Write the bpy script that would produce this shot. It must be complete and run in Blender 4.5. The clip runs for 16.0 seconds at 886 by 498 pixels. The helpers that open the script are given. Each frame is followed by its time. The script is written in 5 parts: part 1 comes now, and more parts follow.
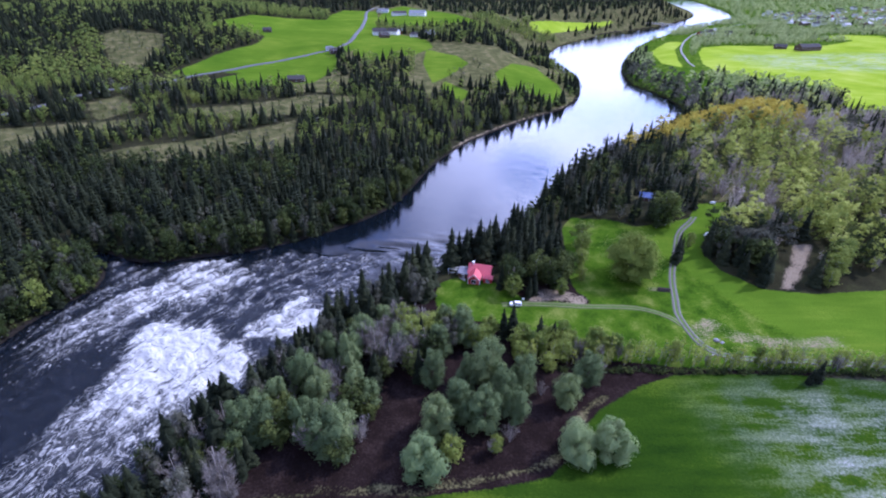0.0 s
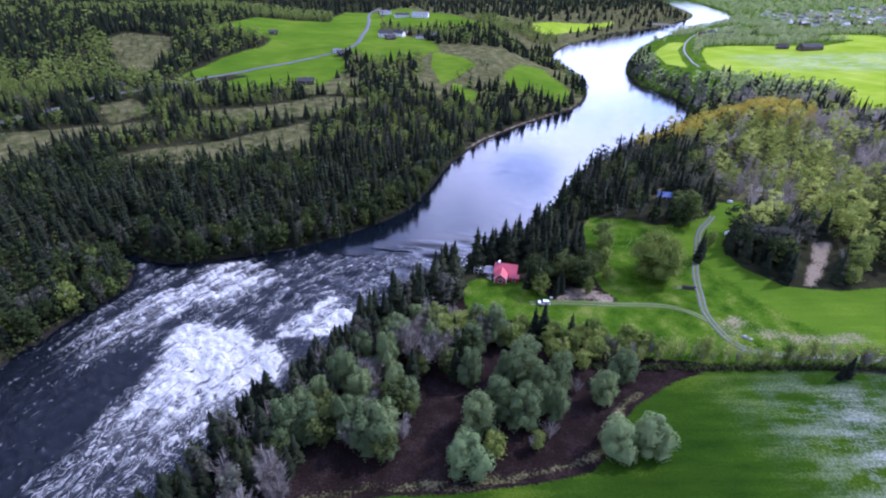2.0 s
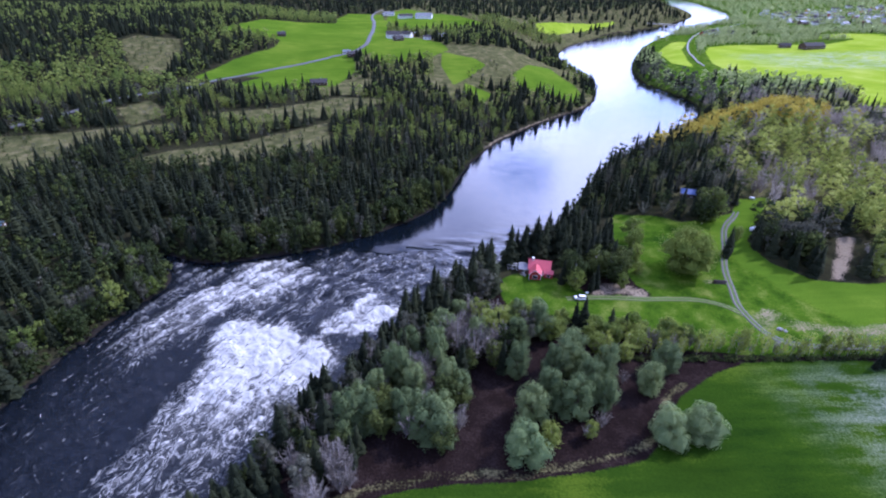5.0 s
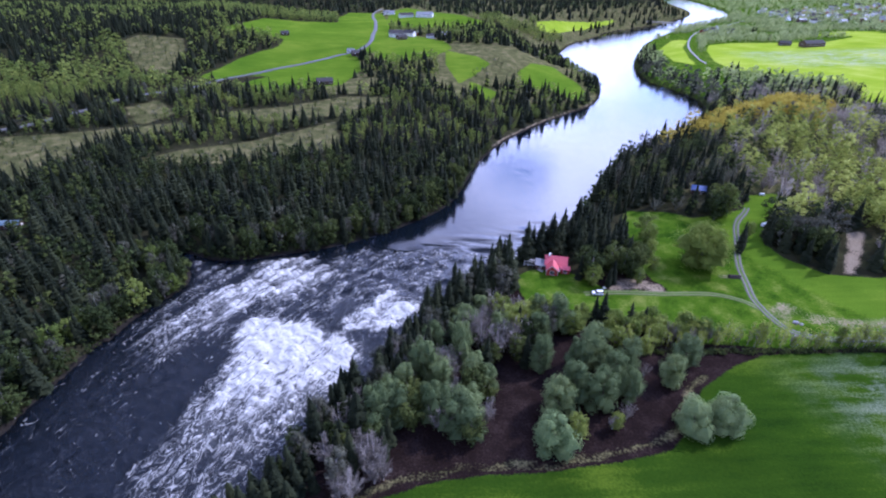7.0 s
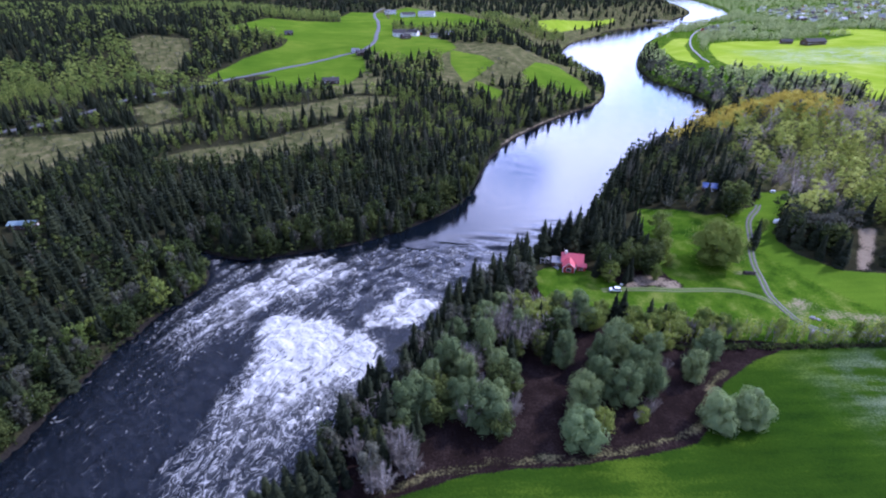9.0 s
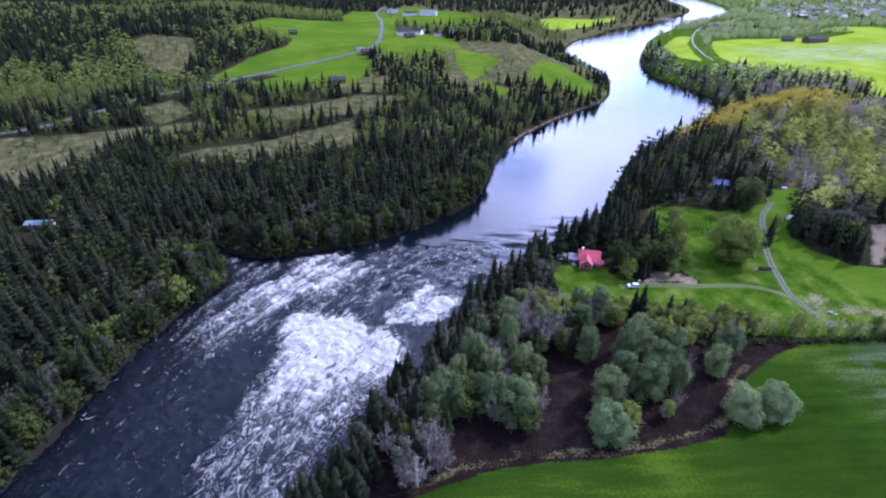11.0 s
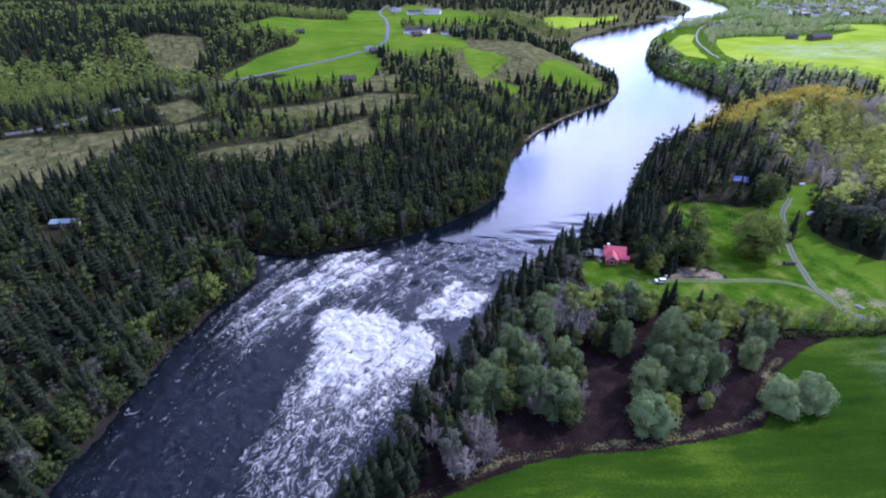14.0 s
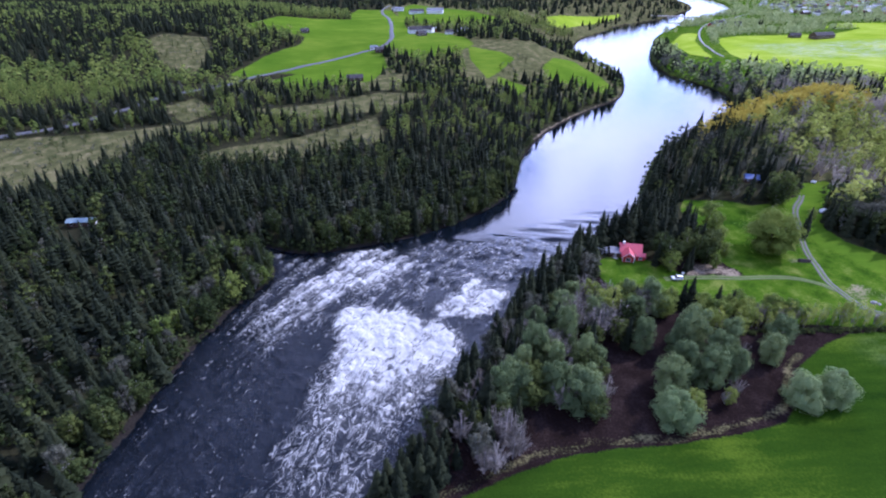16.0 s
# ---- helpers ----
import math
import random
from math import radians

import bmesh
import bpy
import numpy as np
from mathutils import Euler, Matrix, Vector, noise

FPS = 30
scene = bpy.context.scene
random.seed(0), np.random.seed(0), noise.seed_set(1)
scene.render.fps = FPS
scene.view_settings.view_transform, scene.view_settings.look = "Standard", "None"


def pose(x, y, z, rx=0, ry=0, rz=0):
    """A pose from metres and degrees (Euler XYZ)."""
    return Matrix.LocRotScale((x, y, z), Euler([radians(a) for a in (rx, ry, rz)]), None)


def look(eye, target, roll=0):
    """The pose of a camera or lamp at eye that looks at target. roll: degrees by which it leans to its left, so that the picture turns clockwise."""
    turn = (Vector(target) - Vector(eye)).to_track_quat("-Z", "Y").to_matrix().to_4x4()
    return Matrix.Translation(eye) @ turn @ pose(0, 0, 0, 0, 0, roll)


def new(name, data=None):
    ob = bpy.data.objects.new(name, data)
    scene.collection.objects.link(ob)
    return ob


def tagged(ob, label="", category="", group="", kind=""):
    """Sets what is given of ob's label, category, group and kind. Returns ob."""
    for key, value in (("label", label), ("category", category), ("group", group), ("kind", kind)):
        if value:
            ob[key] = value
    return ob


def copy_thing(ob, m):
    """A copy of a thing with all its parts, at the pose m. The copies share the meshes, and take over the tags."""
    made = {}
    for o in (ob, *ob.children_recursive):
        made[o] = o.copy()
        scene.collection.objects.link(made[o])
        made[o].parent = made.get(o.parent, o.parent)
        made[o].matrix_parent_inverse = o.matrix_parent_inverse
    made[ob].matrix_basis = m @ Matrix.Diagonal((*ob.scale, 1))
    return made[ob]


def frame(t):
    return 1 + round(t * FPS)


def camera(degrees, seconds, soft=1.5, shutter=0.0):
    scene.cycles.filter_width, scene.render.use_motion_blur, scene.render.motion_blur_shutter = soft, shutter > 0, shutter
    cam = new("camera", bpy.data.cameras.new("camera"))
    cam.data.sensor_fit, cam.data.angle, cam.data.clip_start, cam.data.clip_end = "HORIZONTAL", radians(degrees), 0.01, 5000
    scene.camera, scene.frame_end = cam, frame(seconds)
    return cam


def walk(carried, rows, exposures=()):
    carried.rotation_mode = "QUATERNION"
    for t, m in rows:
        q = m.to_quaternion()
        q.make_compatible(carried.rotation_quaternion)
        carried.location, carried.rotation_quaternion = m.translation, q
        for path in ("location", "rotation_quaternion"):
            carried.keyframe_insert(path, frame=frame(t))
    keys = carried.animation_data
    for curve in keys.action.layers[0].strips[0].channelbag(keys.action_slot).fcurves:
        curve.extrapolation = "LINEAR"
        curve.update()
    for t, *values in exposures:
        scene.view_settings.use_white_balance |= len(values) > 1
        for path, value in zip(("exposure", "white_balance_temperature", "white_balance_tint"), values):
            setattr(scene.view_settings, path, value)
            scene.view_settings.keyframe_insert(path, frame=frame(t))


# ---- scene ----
cam = camera(84.2, 16.0, soft=2.1)
METRES, EYE, TILT, LEAN, TURN = 72.0, 109.0, -29.63, -0.7, 0.0
ROWS = [
    (0.0, 0.0, 0.0, 0.0, -0.0, 0.0, -0.0),
    (0.5, -0.0382, -0.0054, -0.0012, -0.05, 0.05, 0.11),
    (1.0, -0.0784, -0.0113, -0.0027, -0.11, 0.07, 0.19),
    (1.5, -0.1172, -0.0175, -0.0046, -0.16, 0.11, 0.28),
    (2.0, -0.1573, -0.0245, -0.0071, -0.23, 0.14, 0.36),
    (2.5, -0.1964, -0.0324, -0.0093, -0.29, 0.17, 0.44),
    (3.0, -0.2344, -0.0397, -0.0126, -0.34, 0.2, 0.52),
    (3.5, -0.2711, -0.0485, -0.0144, -0.4, 0.22, 0.6),
    (4.0, -0.3066, -0.0556, -0.0178, -0.46, 0.23, 0.66),
    (6.5, -0.4618, -0.0926, -0.0321, -0.79, 0.11, 1.03),
    (7.0, -0.4884, -0.0981, -0.0353, -0.86, 0.08, 1.09),
    (7.5, -0.5155, -0.1034, -0.0377, -0.91, 0.07, 1.15),
    (8.0, -0.5415, -0.108, -0.0388, -0.93, 0.04, 1.21),
    (8.5, -0.5689, -0.113, -0.0409, -0.97, 0.03, 1.29),
    (9.0, -0.5965, -0.1167, -0.0418, -1.03, 0.01, 1.35),
    (11.5, -0.7356, -0.1364, -0.0501, -1.2, -0.12, 1.65),
    (12.0, -0.7636, -0.1397, -0.0514, -1.23, -0.13, 1.69),
    (12.5, -0.7914, -0.1428, -0.0528, -1.27, -0.16, 1.74),
    (13.0, -0.8187, -0.1455, -0.0545, -1.32, -0.17, 1.77),
    (13.5, -0.8477, -0.1486, -0.0559, -1.34, -0.18, 1.82),
    (14.0, -0.8757, -0.1521, -0.0583, -1.36, -0.22, 1.84),
    (14.5, -0.9003, -0.1555, -0.0596, -1.4, -0.25, 1.89),
    (15.0, -0.9287, -0.1591, -0.0606, -1.44, -0.27, 1.92),
    (15.5, -0.9554, -0.1621, -0.0615, -1.45, -0.28, 1.95),
    (16.0, -0.983, -0.165, -0.0625, -1.47, -0.3, 1.98),
]
walk(cam, [(t, pose(0, 0, EYE, TILT, LEAN, TURN) @ pose(METRES * x, METRES * y, METRES * z, 90 + pitch, roll, yaw)) for t, x, y, z, yaw, pitch, roll in ROWS], [(0.0, 0.10, 5080, 31)])

# ---- light ----
SUN_AZIMUTH, SUN_HEIGHT = 68.0, 44.0      # degrees right of +y, degrees up
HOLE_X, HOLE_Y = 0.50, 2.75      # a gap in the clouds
SUN_WAY = (math.sin(radians(SUN_AZIMUTH)) * math.cos(radians(SUN_HEIGHT)), math.cos(radians(SUN_AZIMUTH)) * math.cos(radians(SUN_HEIGHT)), math.sin(radians(SUN_HEIGHT)))
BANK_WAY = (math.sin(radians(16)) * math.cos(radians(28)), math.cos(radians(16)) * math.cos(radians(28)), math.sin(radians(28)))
world = bpy.data.worlds.new("sky")
scene.world = world
world.use_nodes = True
wn, wl = world.node_tree.nodes, world.node_tree.links
wn.clear()
w_out = wn.new("ShaderNodeOutputWorld")
w_bg = wn.new("ShaderNodeBackground")
w_bg.inputs["Strength"].default_value = 0.07
w_sky = wn.new("ShaderNodeTexSky")
w_sky.sky_type = "NISHITA"
w_sky.sun_disc = False
w_sky.sun_elevation = radians(SUN_HEIGHT)
w_sky.sun_rotation = radians(SUN_AZIMUTH)
# broken cloud: cloud layer looked up on a flat sheet overhead
w_co = wn.new("ShaderNodeTexCoord")
w_sep = wn.new("ShaderNodeSeparateXYZ")
wl.new(w_co.outputs["Generated"], w_sep.inputs[0])
w_z = wn.new("ShaderNodeMath")
w_z.operation = "MAXIMUM"
wl.new(w_sep.outputs["Z"], w_z.inputs[0])
w_z.inputs[1].default_value = 0.04
w_dx, w_dy = wn.new("ShaderNodeMath"), wn.new("ShaderNodeMath")
for node, axis in ((w_dx, "X"), (w_dy, "Y")):
    node.operation = "DIVIDE"
    wl.new(w_sep.outputs[axis], node.inputs[0])
    wl.new(w_z.outputs[0], node.inputs[1])
w_flat = wn.new("ShaderNodeCombineXYZ")
wl.new(w_dx.outputs[0], w_flat.inputs[0])
wl.new(w_dy.outputs[0], w_flat.inputs[1])
w_flat.inputs[2].default_value = 7.7
w_noise = wn.new("ShaderNodeTexNoise")
w_noise.inputs["Scale"].default_value = 0.85
w_noise.inputs["Detail"].default_value = 6.0
w_noise.inputs["Roughness"].default_value = 0.52
wl.new(w_flat.outputs[0], w_noise.inputs["Vector"])
w_ramp = wn.new("ShaderNodeValToRGB")
w_ramp.color_ramp.elements[0].position = 0.45
w_ramp.color_ramp.elements[0].color = (0.05, 0.05, 0.05, 1)
w_ramp.color_ramp.elements[1].position = 0.56
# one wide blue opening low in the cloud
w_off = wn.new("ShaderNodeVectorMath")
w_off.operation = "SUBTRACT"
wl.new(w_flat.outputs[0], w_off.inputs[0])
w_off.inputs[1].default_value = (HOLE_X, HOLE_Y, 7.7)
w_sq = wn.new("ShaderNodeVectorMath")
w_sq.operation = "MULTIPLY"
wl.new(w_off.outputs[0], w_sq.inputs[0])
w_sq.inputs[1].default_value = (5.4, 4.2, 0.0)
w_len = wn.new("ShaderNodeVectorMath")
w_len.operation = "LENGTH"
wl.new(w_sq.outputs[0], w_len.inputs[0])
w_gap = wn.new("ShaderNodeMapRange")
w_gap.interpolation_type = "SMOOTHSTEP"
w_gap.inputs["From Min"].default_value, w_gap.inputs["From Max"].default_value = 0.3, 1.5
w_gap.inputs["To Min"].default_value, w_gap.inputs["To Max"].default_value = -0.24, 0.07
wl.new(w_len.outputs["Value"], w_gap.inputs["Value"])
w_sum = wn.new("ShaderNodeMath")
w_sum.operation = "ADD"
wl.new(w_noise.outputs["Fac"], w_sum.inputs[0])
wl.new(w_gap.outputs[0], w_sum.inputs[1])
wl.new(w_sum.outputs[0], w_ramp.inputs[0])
w_mix = wn.new("ShaderNodeMix")
w_mix.data_type = "RGBA"
wl.new(w_ramp.outputs[0], w_mix.inputs["Factor"])
w_blue = wn.new("ShaderNodeMix")
w_blue.data_type, w_blue.blend_type = "RGBA", "MULTIPLY"
w_blue.inputs["Factor"].default_value = 1.0
wl.new(w_sky.outputs[0], w_blue.inputs["A"])
w_blue.inputs["B"].default_value = (3.6, 4.9, 7.2, 1)
wl.new(w_blue.outputs["Result"], w_mix.inputs["A"])
# a bank of cloud low ahead, brightened so that the smooth river reflects white
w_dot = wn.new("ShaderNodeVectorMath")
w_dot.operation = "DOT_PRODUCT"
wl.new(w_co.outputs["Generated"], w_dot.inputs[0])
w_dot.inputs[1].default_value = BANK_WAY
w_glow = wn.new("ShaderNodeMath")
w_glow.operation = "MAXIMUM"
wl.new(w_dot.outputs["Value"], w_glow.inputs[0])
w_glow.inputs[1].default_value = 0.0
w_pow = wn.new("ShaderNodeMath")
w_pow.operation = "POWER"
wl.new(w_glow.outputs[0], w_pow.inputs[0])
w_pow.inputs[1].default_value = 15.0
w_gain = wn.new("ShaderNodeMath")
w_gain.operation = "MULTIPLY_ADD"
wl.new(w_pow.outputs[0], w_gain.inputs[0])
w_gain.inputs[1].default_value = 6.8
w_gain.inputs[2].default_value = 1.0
w_cloud = wn.new("ShaderNodeMix")
w_cloud.data_type, w_cloud.blend_type = "RGBA", "MULTIPLY"
w_cloud.inputs["Factor"].default_value = 1.0
# the clouds' own billows, grey beneath and white above
w_bill = wn.new("ShaderNodeTexNoise")
w_bill.inputs["Scale"].default_value = 2.6
w_bill.inputs["Detail"].default_value = 5.0
w_bill.inputs["Distortion"].default_value = 0.6
wl.new(w_flat.outputs[0], w_bill.inputs["Vector"])
w_tone = wn.new("ShaderNodeValToRGB")
w_tone.color_ramp.elements[0].position, w_tone.color_ramp.elements[0].color = 0.36, (8.1, 8.5, 10.5, 1)
w_tone.color_ramp.elements[1].position, w_tone.color_ramp.elements[1].color = 0.62, (15.2, 15.8, 18.2, 1)
wl.new(w_bill.outputs["Fac"], w_tone.inputs[0])
wl.new(w_tone.outputs[0], w_cloud.inputs["A"])
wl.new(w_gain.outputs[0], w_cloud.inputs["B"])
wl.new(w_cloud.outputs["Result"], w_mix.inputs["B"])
wl.new(w_mix.outputs["Result"], w_bg.inputs["Color"])
wl.new(w_bg.outputs[0], w_out.inputs[0])

sun = new("sun", bpy.data.lights.new("sun", "SUN"))
sun.data.energy, sun.data.angle, sun.data.color = 4.7, radians(2.0), (1.0, 0.94, 0.84)
sun.matrix_world = look([900 * c for c in SUN_WAY], (0, 0, 0))


# ---- materials ----
def material(name):
    m = bpy.data.materials.new(name)
    m.use_nodes = True
    m.node_tree.nodes.clear()
    return m, m.node_tree.nodes, m.node_tree.links


def noise_node(n, l, scale, detail=4, rough=0.55, vector=None, stretch=None):
    tex = n.new("ShaderNodeTexNoise")
    tex.inputs["Scale"].default_value = scale
    tex.inputs["Detail"].default_value = detail
    tex.inputs["Roughness"].default_value = rough
    if vector is None:
        vector = n.new("ShaderNodeNewGeometry").outputs["Position"]
    if stretch:
        mul = n.new("ShaderNodeVectorMath")
        mul.operation = "MULTIPLY"
        l.new(vector, mul.inputs[0])
        mul.inputs[1].default_value = stretch
        vector = mul.outputs[0]
    l.new(vector, tex.inputs["Vector"])
    return tex.outputs["Fac"]


def ramp_node(n, l, fac, stops):
    r = n.new("ShaderNodeValToRGB")
    els = r.color_ramp.elements
    while len(els) < len(stops):
        els.new(0.5)
    for e, (p, c) in zip(els, stops):
        e.position = p
        e.color = (*c, 1) if len(c) == 3 else c
    l.new(fac, r.inputs[0])
    return r.outputs[0]


def mix_node(n, l, fac, a, b, blend="MIX"):
    m = n.new("ShaderNodeMix")
    m.data_type, m.blend_type = "RGBA", blend
    for value, slot in ((fac, "Factor"), (a, "A"), (b, "B")):
        if isinstance(value, bpy.types.NodeSocket):
            l.new(value, m.inputs[slot])
        elif slot == "Factor":
            m.inputs[slot].default_value = value
        else:
            m.inputs[slot].default_value = (*value, 1)
    return m.outputs["Result"]


def math_node(n, l, op, a, b=0.0, c=None, clamp=False):
    m = n.new("ShaderNodeMath")
    m.operation, m.use_clamp = op, clamp
    for i, value in enumerate((a, b, c)):
        if value is None:
            continue
        if isinstance(value, bpy.types.NodeSocket):
            l.new(value, m.inputs[i])
        else:
            m.inputs[i].default_value = value
    return m.outputs[0]


def attr_node(n, name, out="Fac"):
    a = n.new("ShaderNodeAttribute")
    a.attribute_name = name
    return a.outputs[out]


def principled(n, l, color, rough=0.8, metal=0.0, bump=None, bump_strength=0.3, bump_distance=0.1, spec=0.3):
    b = n.new("ShaderNodeBsdfPrincipled")
    for value, slot in ((color, "Base Color"), (rough, "Roughness"), (metal, "Metallic"), (spec, "Specular IOR Level")):
        if isinstance(value, bpy.types.NodeSocket):
            l.new(value, b.inputs[slot])
        else:
            b.inputs[slot].default_value = (*value, 1) if slot == "Base Color" else value
    if bump is not None:
        k = n.new("ShaderNodeBump")
        k.inputs["Strength"].default_value = bump_strength
        k.inputs["Distance"].default_value = bump_distance
        l.new(bump, k.inputs["Height"])
        l.new(k.outputs[0], b.inputs["Normal"])
    return b


def finish(n, l, shader):
    o = n.new("ShaderNodeOutputMaterial")
    l.new(shader.outputs[0], o.inputs[0])


def plain_material(name, color, rough=0.7, metal=0.0, vary=0.15, scale=2.0, spec=0.3, stretch=None):
    m, n, l = material(name)
    f = noise_node(n, l, scale, 5, stretch=stretch)
    f2 = noise_node(n, l, scale * 9, 3, stretch=stretch)
    dark = tuple(c * (1 - vary) for c in color)
    light = tuple(min(1, c * (1 + vary)) for c in color)
    col = ramp_node(n, l, math_node(n, l, "MULTIPLY_ADD", f2, 0.4, math_node(n, l, "MULTIPLY", f, 0.6)), [(0.3, dark), (0.7, light)])
    finish(n, l, principled(n, l, col, rough, metal, f2, 0.2, 0.02, spec))
    return m


def leaf_material(name, dark, mid, light, through_light=0.35, grain=0.9):
    """Foliage: colour varies tree by tree (object random or a tint stored on the mesh) and clump by clump."""
    m, n, l = material(name)
    rnd = n.new("ShaderNodeObjectInfo").outputs["Random"]
    tint = math_node(n, l, "FRACT", math_node(n, l, "ADD", rnd, attr_node(n, "tint")))
    clump = noise_node(n, l, grain * 0.5, 3)
    fine = n.new("ShaderNodeNewGeometry").outputs["Random Per Island"]
    fac = math_node(n, l, "MULTIPLY_ADD", tint, 0.45, math_node(n, l, "MULTIPLY_ADD", clump, 0.5, math_node(n, l, "MULTIPLY", fine, 0.16)))
    col = ramp_node(n, l, fac, [(0.2, dark), (0.55, mid), (0.9, light)])
    d = principled(n, l, col, 0.8, spec=0.05)
    t = n.new("ShaderNodeBsdfTranslucent")
    l.new(col, t.inputs[0])
    x = n.new("ShaderNodeMixShader")
    x.inputs[0].default_value = through_light
    l.new(d.outputs[0], x.inputs[1])
    l.new(t.outputs[0], x.inputs[2])
    finish(n, l, x)
    return m


NEEDLES = leaf_material("spruce_needles", (0.008, 0.011, 0.006), (0.017, 0.022, 0.011), (0.033, 0.039, 0.017), 0.06)
WILLOW = leaf_material("willow_leaves", (0.075, 0.108, 0.048), (0.145, 0.19, 0.078), (0.27, 0.32, 0.125), 0.42)
FRESH = leaf_material("birch_leaves", (0.020, 0.030, 0.011), (0.044, 0.060, 0.018), (0.110, 0.130, 0.032), 0.3)
PALE_WILLOW = leaf_material("pale_willow_leaves", (0.08, 0.125, 0.052), (0.165, 0.23, 0.095), (0.29, 0.35, 0.15), 0.42)
SPRING = leaf_material("spring_leaves", (0.13, 0.17, 0.035), (0.25, 0.29, 0.06), (0.38, 0.42, 0.10), 0.5)
MEADOW_OAK = leaf_material("oak_leaves", (0.05, 0.085, 0.014), (0.105, 0.15, 0.026), (0.19, 0.23, 0.045), 0.42)
BARE = leaf_material("bare_twigs", (0.046, 0.048, 0.034), (0.088, 0.090, 0.063), (0.15, 0.15, 0.105), 0.35)
# paler leaves for the far right woods, distance haze put into the colour
HAZED = leaf_material("hazed_leaves", (0.19, 0.235, 0.09), (0.34, 0.39, 0.16), (0.52, 0.55, 0.26), 0.5)
# lighter copy of the grey twigs, the hilltop's sunlight put into the colour
LIT_TWIGS = leaf_material("lit_twigs", (0.155, 0.132, 0.11), (0.285, 0.25, 0.208), (0.47, 0.42, 0.35), 0.3)
# lighter copy of the birch leaves with the hill's sunlight in the colour
LIT_BIRCH = leaf_material("lit_birch_leaves", (0.13, 0.17, 0.035), (0.30, 0.34, 0.07), (0.56, 0.58, 0.16), 0.5)
TWIGS = leaf_material("grey_twigs", (0.10, 0.089, 0.078), (0.185, 0.165, 0.143), (0.31, 0.28, 0.245), 0.25)
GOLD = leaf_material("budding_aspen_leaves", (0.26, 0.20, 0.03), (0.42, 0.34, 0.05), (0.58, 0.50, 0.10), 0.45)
YOUNG = leaf_material("young_birch_leaves", (0.08, 0.12, 0.028), (0.165, 0.21, 0.045), (0.29, 0.33, 0.075), 0.48)
BARK = plain_material("bark", (0.10, 0.075, 0.055), 0.9, vary=0.4, scale=3)
PALE_BARK = plain_material("pale_bark", (0.34, 0.31, 0.29), 0.85, vary=0.35, scale=3)


